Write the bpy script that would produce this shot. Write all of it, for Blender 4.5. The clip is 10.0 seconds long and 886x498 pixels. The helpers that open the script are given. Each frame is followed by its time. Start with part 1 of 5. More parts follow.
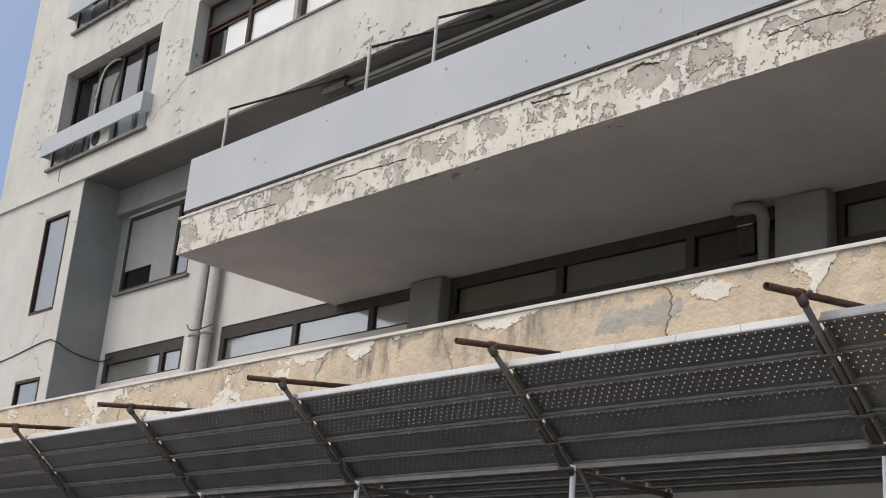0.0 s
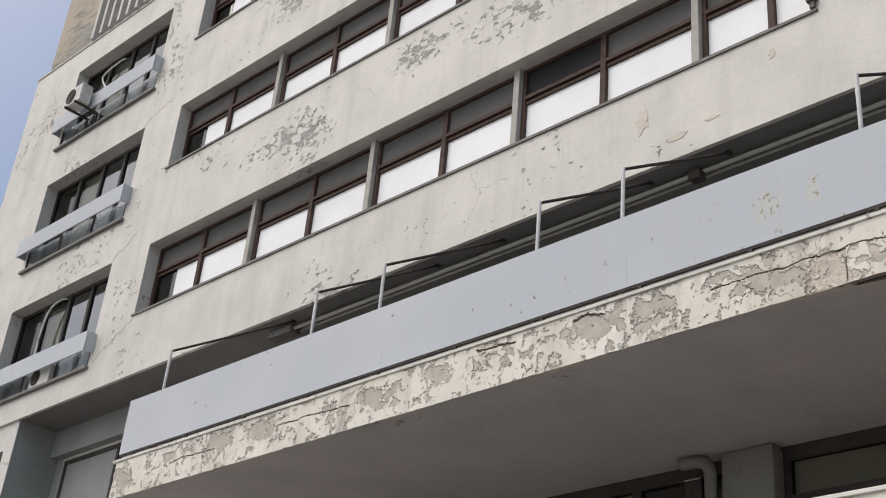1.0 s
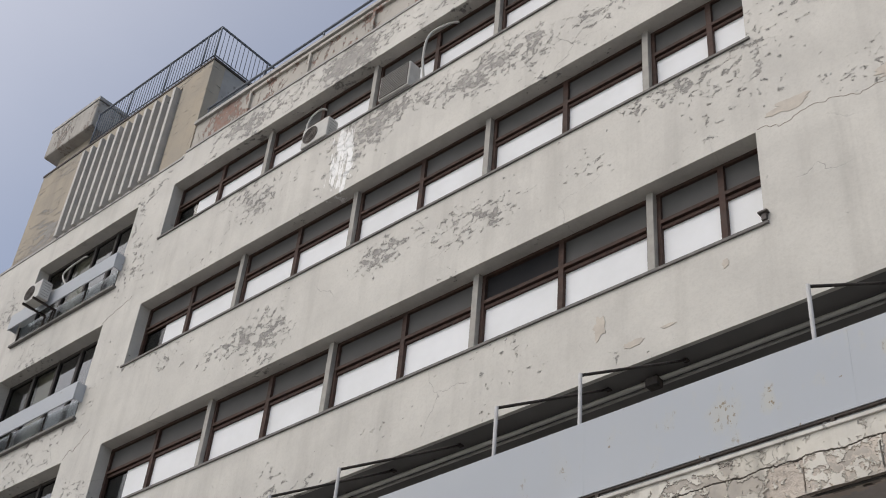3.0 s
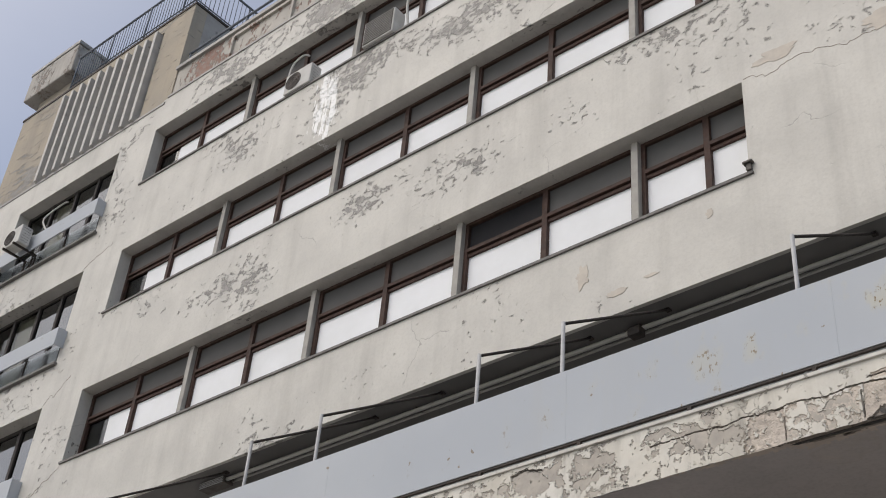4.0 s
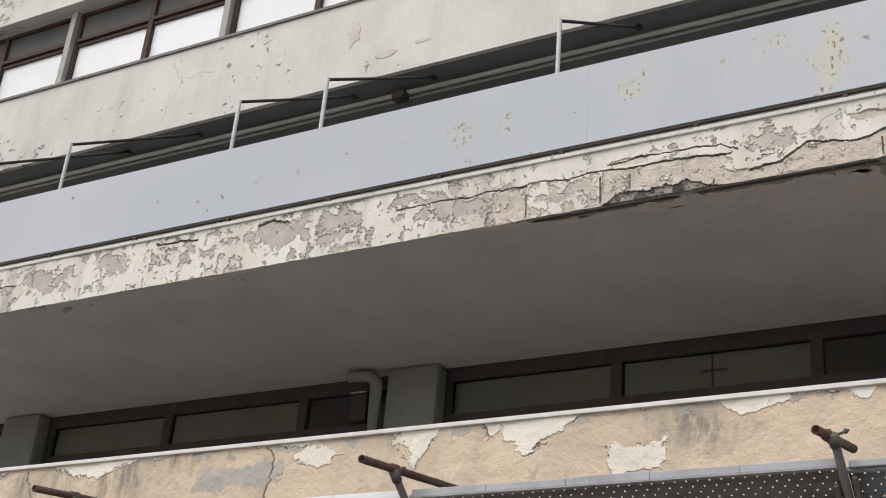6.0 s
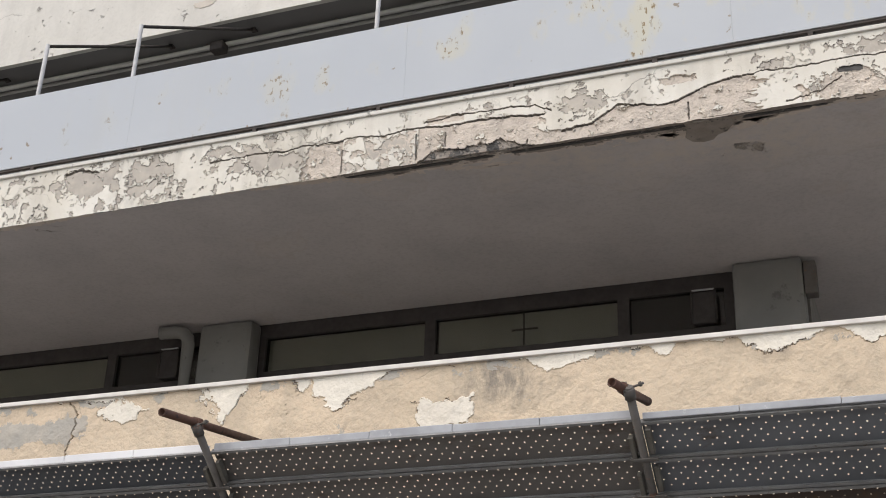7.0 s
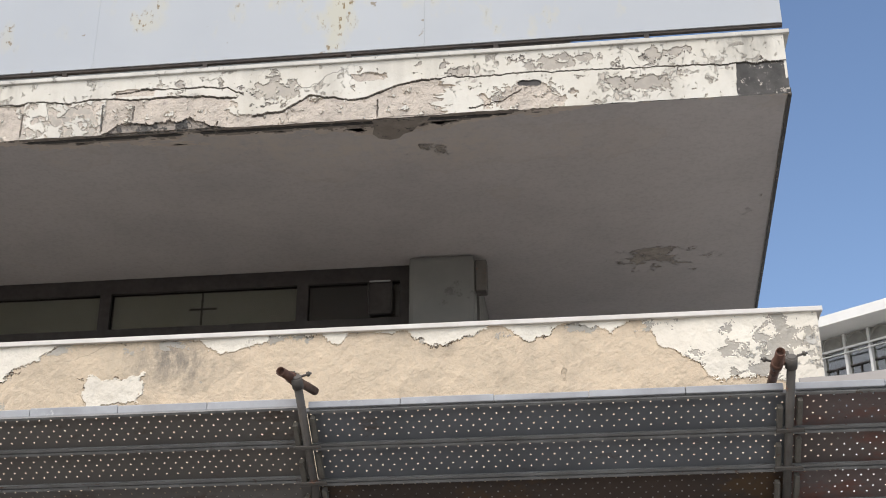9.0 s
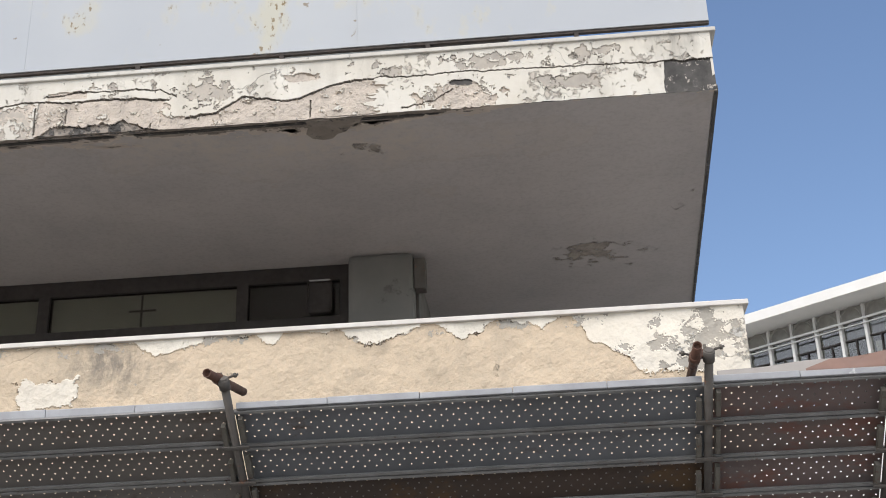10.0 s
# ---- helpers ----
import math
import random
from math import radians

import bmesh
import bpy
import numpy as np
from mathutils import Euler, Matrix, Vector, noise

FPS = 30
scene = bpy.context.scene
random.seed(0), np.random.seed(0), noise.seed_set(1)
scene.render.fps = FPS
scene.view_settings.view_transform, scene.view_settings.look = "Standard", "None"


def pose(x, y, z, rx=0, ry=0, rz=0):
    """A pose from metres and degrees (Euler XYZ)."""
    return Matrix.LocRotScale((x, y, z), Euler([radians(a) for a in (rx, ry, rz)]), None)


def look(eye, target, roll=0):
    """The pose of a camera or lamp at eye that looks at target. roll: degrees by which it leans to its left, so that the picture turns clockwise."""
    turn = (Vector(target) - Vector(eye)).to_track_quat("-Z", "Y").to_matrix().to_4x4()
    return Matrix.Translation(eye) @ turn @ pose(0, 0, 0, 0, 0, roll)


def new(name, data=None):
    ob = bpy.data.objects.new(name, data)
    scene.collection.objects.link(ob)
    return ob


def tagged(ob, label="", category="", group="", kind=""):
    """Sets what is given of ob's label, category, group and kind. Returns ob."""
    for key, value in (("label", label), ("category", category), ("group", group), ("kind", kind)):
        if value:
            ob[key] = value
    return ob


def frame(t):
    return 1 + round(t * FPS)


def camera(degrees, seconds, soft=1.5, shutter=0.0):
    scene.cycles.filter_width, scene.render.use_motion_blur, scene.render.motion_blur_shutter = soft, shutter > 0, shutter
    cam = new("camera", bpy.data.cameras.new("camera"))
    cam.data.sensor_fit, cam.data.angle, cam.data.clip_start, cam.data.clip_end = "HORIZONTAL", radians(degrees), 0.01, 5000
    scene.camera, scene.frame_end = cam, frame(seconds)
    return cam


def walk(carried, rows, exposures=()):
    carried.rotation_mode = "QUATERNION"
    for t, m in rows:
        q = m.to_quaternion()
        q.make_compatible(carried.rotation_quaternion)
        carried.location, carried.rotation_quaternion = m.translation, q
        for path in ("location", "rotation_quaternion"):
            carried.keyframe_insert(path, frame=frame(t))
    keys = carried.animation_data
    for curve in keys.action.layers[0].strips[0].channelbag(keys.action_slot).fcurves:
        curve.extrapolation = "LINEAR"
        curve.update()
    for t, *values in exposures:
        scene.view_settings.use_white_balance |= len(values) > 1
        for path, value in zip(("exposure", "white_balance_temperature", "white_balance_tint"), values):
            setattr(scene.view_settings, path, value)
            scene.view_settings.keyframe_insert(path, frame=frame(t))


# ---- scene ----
cam = camera(38.30, 10.0, soft=1.0)
PATH = [
    (0, (0.001, 0.001, 1.599), (-1.399, 1.283, 2.227), 4.8),
    (0.5, (0.015, 0.006, 1.577), (-1.308, 1.259, 2.401), 5.4),
    (1, (-0.062, 0.116, 1.629), (-1.315, 1.322, 2.618), 5.5),
    (1.5, (-0.056, 0.114, 1.636), (-1.265, 1.295, 2.706), 5.5),
    (2, (-0.043, 0.114, 1.651), (-1.199, 1.266, 2.805), 5.6),
    (2.5, (-0.044, 0.118, 1.631), (-1.161, 1.233, 2.861), 5.9),
    (2.7, (-0.04, 0.154, 1.652), (-1.149, 1.252, 2.903), 6.0),
    (3.8, (-0.089, 0.159, 1.667), (-1.186, 1.264, 2.922), 5.7),
    (4, (-0.099, 0.179, 1.67), (-1.209, 1.338, 2.864), 5.5),
    (4.5, (-0.092, 0.188, 1.732), (-1.203, 1.504, 2.75), 5.1),
    (5, (0.005, 0.2, 1.733), (-1.043, 1.612, 2.685), 5.3),
    (6.3, (0.014, 0.248, 1.696), (-0.849, 1.817, 2.588), 4.4),
    (6.5, (0.072, 0.3, 1.685), (-0.751, 1.889, 2.578), 3.8),
    (7, (0.079, 0.339, 1.69), (-0.594, 2.016, 2.546), 2.3),
    (7.5, (0.073, 0.288, 1.682), (-0.485, 2.011, 2.531), 1.7),
    (8, (0.08, 0.227, 1.687), (-0.372, 1.987, 2.522), 1.5),
    (8.5, (0.097, 0.194, 1.695), (-0.201, 1.988, 2.527), 0.7),
    (9, (0.174, 0.195, 1.692), (-0.032, 2.001, 2.526), -0.2),
    (9.5, (0.294, 0.175, 1.683), (0.128, 1.984, 2.517), -0.6),
    (10, (0.36, 0.125, 1.673), (0.222, 1.941, 2.5), -1.9),
]
walk(cam, [(t, look(eye, target, roll)) for t, eye, target, roll in PATH], [(0.0, 0.02, 6650, 13), (0.5, 0.08, 6650, 13), (1.0, 0.0, 6650, 13), (2.0, -0.17, 6600, 13), (2.5, -0.27, 6600, 13), (4.5, -0.12, 6650, 13), (7.0, 0.22, 6650, 13), (8.5, 0.31, 6600, 12), (10.0, 0.37, 6550, 12)])

# ---- world, sun ----
SUN_ELEV, SUN_AZ = radians(50), radians(-152)     # azimuth from +y, towards +x
world = bpy.data.worlds.new("sky_world")
scene.world = world
world.use_nodes = True
wn = world.node_tree
bg = wn.nodes["Background"]
sky = wn.nodes.new("ShaderNodeTexSky")
sky.sky_type, sky.sun_disc = "NISHITA", False
sky.sun_elevation, sky.sun_rotation = SUN_ELEV, SUN_AZ
sky.air_density, sky.dust_density, sky.ozone_density = 1.0, 0.6, 2.2
wcoord = wn.nodes.new("ShaderNodeTexCoord")
wmap = wn.nodes.new("ShaderNodeMapping")
wmap.inputs["Scale"].default_value = (1.0, 1.0, 2.2)
wmap.inputs["Location"].default_value = (0.0, 0.0, 0.0)
wnoise = wn.nodes.new("ShaderNodeTexNoise")
wnoise.inputs["Scale"].default_value, wnoise.inputs["Detail"].default_value, wnoise.inputs["Roughness"].default_value = 1.6, 7.0, 0.58
wramp = wn.nodes.new("ShaderNodeValToRGB")
wramp.color_ramp.elements[0].position, wramp.color_ramp.elements[1].position = 0.60, 0.97
wmix = wn.nodes.new("ShaderNodeMix")
wmix.data_type = "RGBA"
wcloud = wn.nodes.new("ShaderNodeMix")
wcloud.data_type = "RGBA"
wcloud.inputs["A"].default_value, wcloud.inputs["B"].default_value = (9.5, 9.5, 9.6, 1), (14.5, 14.2, 13.8, 1)
wn.links.new(wcoord.outputs["Generated"], wmap.inputs["Vector"])
wn.links.new(wmap.outputs["Vector"], wnoise.inputs["Vector"])
wn.links.new(wnoise.outputs["Fac"], wramp.inputs["Fac"])
# a bright veil of thin cloud round the sun
wdot = wn.nodes.new("ShaderNodeVectorMath")
wdot.operation = "DOT_PRODUCT"
wdot.inputs[1].default_value = (math.sin(SUN_AZ) * math.cos(SUN_ELEV), math.cos(SUN_AZ) * math.cos(SUN_ELEV), math.sin(SUN_ELEV))
wveil = wn.nodes.new("ShaderNodeMapRange")
wpow = wn.nodes.new("ShaderNodeMath")
wpow.operation = "POWER"
wpow.inputs[1].default_value = 3.0
wveil.inputs["From Min"].default_value, wveil.inputs["From Max"].default_value = -0.05, 0.92
wmax = wn.nodes.new("ShaderNodeMath")
wmax.operation = "MAXIMUM"
wn.links.new(wcoord.outputs["Generated"], wdot.inputs[0])
wn.links.new(wdot.outputs["Value"], wveil.inputs["Value"])
wn.links.new(wveil.outputs["Result"], wpow.inputs[0])
wn.links.new(wpow.outputs[0], wmax.inputs[0])
wn.links.new(wramp.outputs["Color"], wmax.inputs[1])
wn.links.new(wmax.outputs[0], wmix.inputs["Factor"])
wn.links.new(wnoise.outputs["Fac"], wcloud.inputs["Factor"])
wn.links.new(wcloud.outputs["Result"], wmix.inputs["B"])
wn.links.new(sky.outputs["Color"], wmix.inputs["A"])
wn.links.new(wmix.outputs["Result"], bg.inputs["Color"])
bg.inputs["Strength"].default_value = 0.135
sun_data = bpy.data.lights.new("sun", "SUN")
sun_data.energy, sun_data.angle, sun_data.color = 1.45, radians(50), (1.0, 0.95, 0.88)
sun = new("sun", sun_data)
to_sun = Vector((math.sin(SUN_AZ) * math.cos(SUN_ELEV), math.cos(SUN_AZ) * math.cos(SUN_ELEV), math.sin(SUN_ELEV)))
sun.matrix_world = look(to_sun * 60, (0, 0, 0))


# ---- materials ----
class Mat:
    """A small wrapper for building a node material."""

    def __init__(self, name, rough=0.8, metal=0.0, spec=0.4):
        self.m = bpy.data.materials.new(name)
        self.m.use_nodes = True
        self.t = self.m.node_tree
        self.b = self.t.nodes["Principled BSDF"]
        self.b.inputs["Roughness"].default_value = rough
        self.b.inputs["Metallic"].default_value = metal
        self.b.inputs["Specular IOR Level"].default_value = spec
        self.geo = self.t.nodes.new("ShaderNodeNewGeometry")
        self.pos = self.geo.outputs["Position"]

    def put(self, node, key, v):
        s = node.inputs[key]
        if isinstance(v, bpy.types.NodeSocket):
            self.t.links.new(v, s)
        elif isinstance(v, tuple) and len(v) == 3 and s.type == "RGBA":
            s.default_value = (*v, 1)
        else:
            s.default_value = v

    def vec(self, scale=(1, 1, 1), off=(0, 0, 0), src=None):
        n = self.t.nodes.new("ShaderNodeMapping")
        self.put(n, "Vector", src or self.pos)
        n.inputs["Scale"].default_value, n.inputs["Location"].default_value = scale, off
        return n.outputs["Vector"]

    def noise(self, scale, detail=4.0, rough=0.55, vec=None, dist=0.0):
        n = self.t.nodes.new("ShaderNodeTexNoise")
        self.put(n, "Vector", vec or self.pos)
        n.inputs["Scale"].default_value, n.inputs["Detail"].default_value = scale, detail
        n.inputs["Roughness"].default_value, n.inputs["Distortion"].default_value = rough, dist
        return n.outputs["Fac"]

    def edges(self, scale, vec=None):
        n = self.t.nodes.new("ShaderNodeTexVoronoi")
        n.feature = "DISTANCE_TO_EDGE"
        self.put(n, "Vector", vec or self.pos)
        n.inputs["Scale"].default_value = scale
        return n.outputs["Distance"]

    def warp(self, scale, amount, src=None):
        """The place, pushed about by noise."""
        n = self.t.nodes.new("ShaderNodeTexNoise")
        self.put(n, "Vector", src or self.pos)
        n.inputs["Scale"].default_value, n.inputs["Detail"].default_value = scale, 5.0
        a = self.t.nodes.new("ShaderNodeVectorMath")
        a.operation = "MULTIPLY_ADD"
        self.put(a, 0, n.outputs["Color"])
        a.inputs[1].default_value = (amount,) * 3
        self.put(a, 2, src or self.pos)
        return a.outputs["Vector"]

    def math(self, op, a, b=0.0, c=0.0, clamp=False):
        n = self.t.nodes.new("ShaderNodeMath")
        n.operation, n.use_clamp = op, clamp
        for i, v in enumerate((a, b, c)):
            self.put(n, i, v)
        return n.outputs[0]

    def step(self, v, lo, hi):
        """0 under lo, 1 over hi."""
        n = self.t.nodes.new("ShaderNodeMapRange")
        n.clamp = True
        self.put(n, "Value", v)
        self.put(n, "From Min", lo)
        self.put(n, "From Max", hi)
        return n.outputs["Result"]

    def mix(self, f, a, b, mode="MIX"):
        n = self.t.nodes.new("ShaderNodeMix")
        n.data_type, n.blend_type = "RGBA", mode
        self.put(n, "Factor", f)
        self.put(n, "A", a)
        self.put(n, "B", b)
        return n.outputs["Result"]

    def zone(self, centre, radii):
        """1 at the centre of an ellipsoid, 0 at its edge and beyond."""
        s = self.t.nodes.new("ShaderNodeVectorMath")
        s.operation = "SUBTRACT"
        self.put(s, 0, self.pos)
        s.inputs[1].default_value = centre
        d = self.t.nodes.new("ShaderNodeVectorMath")
        d.operation = "DIVIDE"
        self.put(d, 0, s.outputs["Vector"])
        d.inputs[1].default_value = radii
        ln = self.t.nodes.new("ShaderNodeVectorMath")
        ln.operation = "LENGTH"
        self.put(ln, 0, d.outputs["Vector"])
        return self.step(ln.outputs["Value"], 1.0, 0.0)

    def axis(self, i):
        n = self.t.nodes.new("ShaderNodeSeparateXYZ")
        self.put(n, 0, self.pos)
        return n.outputs[i]

    def piece(self):
        """A value that differs from object to object."""
        return self.t.nodes.new("ShaderNodeObjectInfo").outputs["Random"]

    def bump(self, h, strength=0.3, dist=0.01):
        n = self.t.nodes.new("ShaderNodeBump")
        n.inputs["Strength"].default_value, n.inputs["Distance"].default_value = strength, dist
        self.put(n, "Height", h)
        if self.b.inputs["Normal"].links:
            self.t.links.new(self.b.inputs["Normal"].links[0].from_socket, n.inputs["Normal"])
        self.t.links.new(n.outputs["Normal"], self.b.inputs["Normal"])

    def done(self, colour, rough=None):
        self.put(self.b, "Base Color", colour)
        if rough is not None:
            self.put(self.b, "Roughness", rough)
        return self.m


def peeling(name, paint, paint2, bare, bare2, thr=0.6, fine=7.0, region=0.7, zones=(), crack=1.3, crack_w=0.006, crack_a=0.7, streak=0.25, third=None, white=None, soot=0.0, rough_relief=0.012, stretch=(1, 1, 1), damp=None, rough=0.88):
    """Old painted plaster: paint in two tones, bare plaster where it has flaked, cracks, run-off streaks."""
    m = Mat(name, rough)
    v = m.vec(stretch)
    f = m.noise(fine, 10, 0.68, m.warp(3.0, 0.12, v))
    r = m.noise(region, 3, 0.5)
    w = m.math("ADD", m.math("MULTIPLY", f, 0.62), m.math("MULTIPLY", r, 0.38))
    for centre, radii, gain in zones:
        w = m.math("ADD", w, m.math("MULTIPLY", m.zone(centre, radii), gain))
    mask = m.step(w, thr, thr + 0.012)
    col = m.mix(m.step(m.noise(1.1, 6, 0.6), 0.35, 0.68), paint, paint2)
    col = m.mix(m.math("MULTIPLY", m.step(m.noise(26.0, 4, 0.6), 0.45, 0.75), 0.22), col, bare2)
    run = m.step(m.noise(2.6, 5, 0.6, m.vec((1.0, 1.0, 0.09))), 0.5, 0.78)
    col = m.mix(m.math("MULTIPLY", run, streak), col, m.mix(0.5, bare2, (0.12, 0.11, 0.09)))
    if damp:
        ring = m.math("ADD", m.noise(1.3, 5, 0.55, m.warp(1.2, 0.4)), m.math("MULTIPLY", m.zone(*damp[0]), 0.45))
        blot = m.step(m.noise(9.0, 8, 0.7, m.vec((1, 1, 0.45))), 0.38, 0.58)
        col = m.mix(m.math("MULTIPLY", m.step(ring, 0.64, 0.90), blot), col, damp[1])
        col = m.mix(m.math("MULTIPLY", m.math("MULTIPLY", m.step(ring, 0.655, 0.665), m.step(ring, 0.70, 0.67)), 0.35), col, damp[2])
    under = m.mix(m.step(m.noise(9.0, 6, 0.65), 0.4, 0.65), bare, bare2)
    if third:
        under = m.mix(m.step(m.noise(1.7, 5, 0.6), 0.52, 0.58), under, third)
    col = m.mix(mask, col, under)
    if soot:
        sm = m.math("MULTIPLY", m.step(m.noise(6.0, 6, 0.65, m.vec((1, 1, 0.22))), 0.46, 0.68), m.step(m.noise(0.75, 4, 0.6, m.vec((1, 1, 1.2), (7.3, 0, 0))), 0.54, 0.66))
        col = m.mix(m.math("MULTIPLY", sm, soot), col, (0.13, 0.12, 0.105))
    if white:
        run2 = m.noise(11.0, 8, 0.7, m.vec((1, 1, 0.16)))
        bare_white = m.step(m.math("ADD", run2, m.math("MULTIPLY", m.step(m.zone(*white), 0.0, 0.6), 0.36)), 0.80, 0.83)
        col = m.mix(bare_white, col, (0.86, 0.86, 0.84))
    e = m.edges(crack, m.warp(2.2, 0.55))
    line = m.math("MULTIPLY", m.step(e, crack_w, crack_w * 0.3), m.math("MULTIPLY", m.step(m.noise(0.8, 4, 0.5), 0.52, 0.62), crack_a))
    col = m.mix(line, col, (0.05, 0.045, 0.04))
    lip = m.math("MULTIPLY", m.step(w, thr - 0.012, thr), m.step(w, thr + 0.02, thr + 0.006))
    m.bump(m.noise(60.0, 5, 0.65), 0.3, 0.005)
    m.bump(m.noise(21.0, 6, 0.65), 0.25, rough_relief * 0.6)
    m.bump(m.noise(7.0, 6, 0.6), 0.3, rough_relief)
    m.bump(m.math("SUBTRACT", m.math("SUBTRACT", lip, mask), line), 0.8, 0.008)
    return m.done(col)


def plain(name, a, b, rough=0.7, metal=0.0, scale=3.0, grain=40.0, relief=0.15, spec=0.4, dirt=None, dirt_thr=0.6):
    m = Mat(name, rough, metal, spec)
    col = m.mix(m.step(m.noise(scale, 6, 0.6), 0.35, 0.68), a, b)
    if dirt:
        col = m.mix(m.step(m.noise(scale * 2.3, 9, 0.7), dirt_thr, dirt_thr + 0.07), col, dirt)
    m.bump(m.noise(grain, 4, 0.6), relief, 0.004)
    return m.done(col, m.step(m.noise(scale * 3, 4), -1.2 + rough * 0.6, 0.2 + rough * 1.25))


FACADE = peeling("facade_paint", (0.575, 0.555, 0.505), (0.485, 0.468, 0.428), (0.20, 0.19, 0.175), (0.33, 0.31, 0.285), thr=0.603, fine=9.5, region=0.5, white=((-13.85, 11.05, 17.6), (0.62, 1, 1.75)),
                 zones=[((-10.2, 11, 14.4), (1.3, 2, 0.75), 0.15), ((-8.3, 11, 14.4), (1.2, 2, 0.6), 0.12), ((-6.9, 11, 15.0), (1.3, 2, 0.5), 0.12), ((-12.5, 11, 14.7), (1.3, 2, 0.55), 0.14), ((-15.8, 11, 14.25), (2.0, 2, 0.6), 0.10), ((-16.1, 11, 17.8), (1.2, 2, 0.7), 0.12),
                        ((-12.6, 11, 18.1), (1.6, 2, 0.6), 0.14), ((-10.8, 11, 17.8), (2.0, 2, 0.7), 0.12), ((-8.0, 11, 17.6), (2.4, 2, 0.7), 0.10), ((-14.5, 11, 20.5), (4.0, 2, 0.7), 0.15), ((-8.5, 11, 20.5), (4.0, 2, 0.6), 0.12), ((-3.6, 11, 11.05), (0.6, 2, 0.4), 0.10)],
                 crack=0.5, crack_w=0.004, crack_a=0.35, streak=0.3, stretch=(0.8, 1, 1.1), rough=0.55)
FASCIA = peeling("fascia_paint", (0.70, 0.675, 0.61), (0.60, 0.56, 0.48), (0.46, 0.415, 0.36), (0.54, 0.49, 0.42), thr=0.585, fine=15.0, region=1.6, crack=1.6, crack_a=0.6, streak=0.6, soot=0.75)
FASCIA_BARE = plain("fascia_bare_plaster", (0.34, 0.31, 0.27), (0.45, 0.405, 0.345), 0.9, scale=7, grain=60, relief=0.4, dirt=(0.66, 0.62, 0.53), dirt_thr=0.62)
FASCIA_RAW = plain("fascia_raw_render", (0.56, 0.49, 0.415), (0.44, 0.385, 0.33), 0.95, scale=6, grain=50, relief=0.6, dirt=(0.33, 0.29, 0.25), dirt_thr=0.6)
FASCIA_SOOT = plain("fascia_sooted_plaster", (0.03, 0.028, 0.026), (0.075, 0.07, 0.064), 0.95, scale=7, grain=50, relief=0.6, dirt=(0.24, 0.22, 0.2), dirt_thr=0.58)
BROKEN = plain("broken_edge_plaster", (0.30, 0.26, 0.22), (0.19, 0.165, 0.14), 0.95, scale=6, grain=50, relief=0.6, dirt=(0.06, 0.055, 0.05), dirt_thr=0.58)
OCHRE_CRACK = plain("ochre_crack", (0.23, 0.18, 0.13), (0.17, 0.135, 0.10), 0.95, scale=9)
CRACK = plain("crack_and_flake_rim", (0.14, 0.125, 0.11), (0.2, 0.18, 0.155), 0.95, scale=9)
OCHRE = peeling("ochre_plaster", (0.67, 0.54, 0.395), (0.58, 0.475, 0.35), (0.44, 0.38, 0.29), (0.36, 0.33, 0.28), thr=0.66, fine=6.0, region=0.9, crack=0.9, crack_a=0.35, streak=0.4, soot=0.85, rough_relief=0.055, damp=(((-2.96, 9.0, 4.95), (0.55, 1, 0.45)), (0.27, 0.235, 0.19), (0.42, 0.35, 0.27)))
CREAM = peeling("cream_top_coat", (0.80, 0.75, 0.65), (0.73, 0.67, 0.57), (0.48, 0.46, 0.42), (0.55, 0.52, 0.46), thr=0.64, fine=8.0, region=1.4, crack=1.2, crack_a=0.3, streak=0.25,
                zones=[((1.5, 9, 4.95), (1.1, 1, 0.6), 0.10)])
PATCH = plain("pale_render_patch", (0.52, 0.47, 0.40), (0.43, 0.385, 0.335), 0.9, scale=6, grain=50, relief=0.5)
CEMENT = plain("cement_patch", (0.42, 0.38, 0.32), (0.36, 0.34, 0.30), 0.92, scale=4, grain=50, relief=0.4)
LOWER = peeling("lower_wall_paint", (0.57, 0.555, 0.52), (0.50, 0.485, 0.45), (0.42, 0.40, 0.36), (0.5, 0.48, 0.43), thr=0.69, crack=0.4, streak=0.15)
RECESS = plain("recess_grey", (0.25, 0.26, 0.255), (0.21, 0.22, 0.215), 0.8, scale=1.5, dirt=(0.15, 0.15, 0.14), dirt_thr=0.64)
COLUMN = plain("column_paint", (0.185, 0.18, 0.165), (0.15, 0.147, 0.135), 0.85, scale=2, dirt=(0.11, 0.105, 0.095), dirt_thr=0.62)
# flat dark grey, far below the facade's tone
SOFFIT = plain("soffit_grey", (0.17, 0.162, 0.155), (0.135, 0.129, 0.124), 0.85, scale=0.8, grain=25)
BALC_SOFFIT = peeling("balcony_soffit_paint", (0.50, 0.47, 0.45), (0.43, 0.405, 0.39), (0.40, 0.355, 0.30), (0.19, 0.172, 0.155), thr=0.68, fine=4.0, region=0.8,
                      zones=[((0.85, 12.2, 7.0), (1.1, 0.7, 0.4), 0.17), ((-1.0, 9.65, 7.0), (0.35, 0.3, 0.4), 0.12), ((1.8, 11, 7.0), (0.3, 2.5, 0.4), 0.14), ((-9, 9.15, 7.0), (6, 0.3, 0.3), 0.14), ((-2.6, 9.13, 7.0), (2.6, 0.22, 0.3), 0.24)],
                      crack=0.12, crack_a=0.0, streak=0.0, damp=(((-1.6, 9.6, 7.0), (3.4, 0.7, 0.5)), (0.515, 0.465, 0.41), (0.42, 0.375, 0.33)))
CAP = plain("cap_stone", (0.62, 0.60, 0.55), (0.48, 0.46, 0.42), 0.75, scale=4, dirt=(0.25, 0.23, 0.2), dirt_thr=0.6)
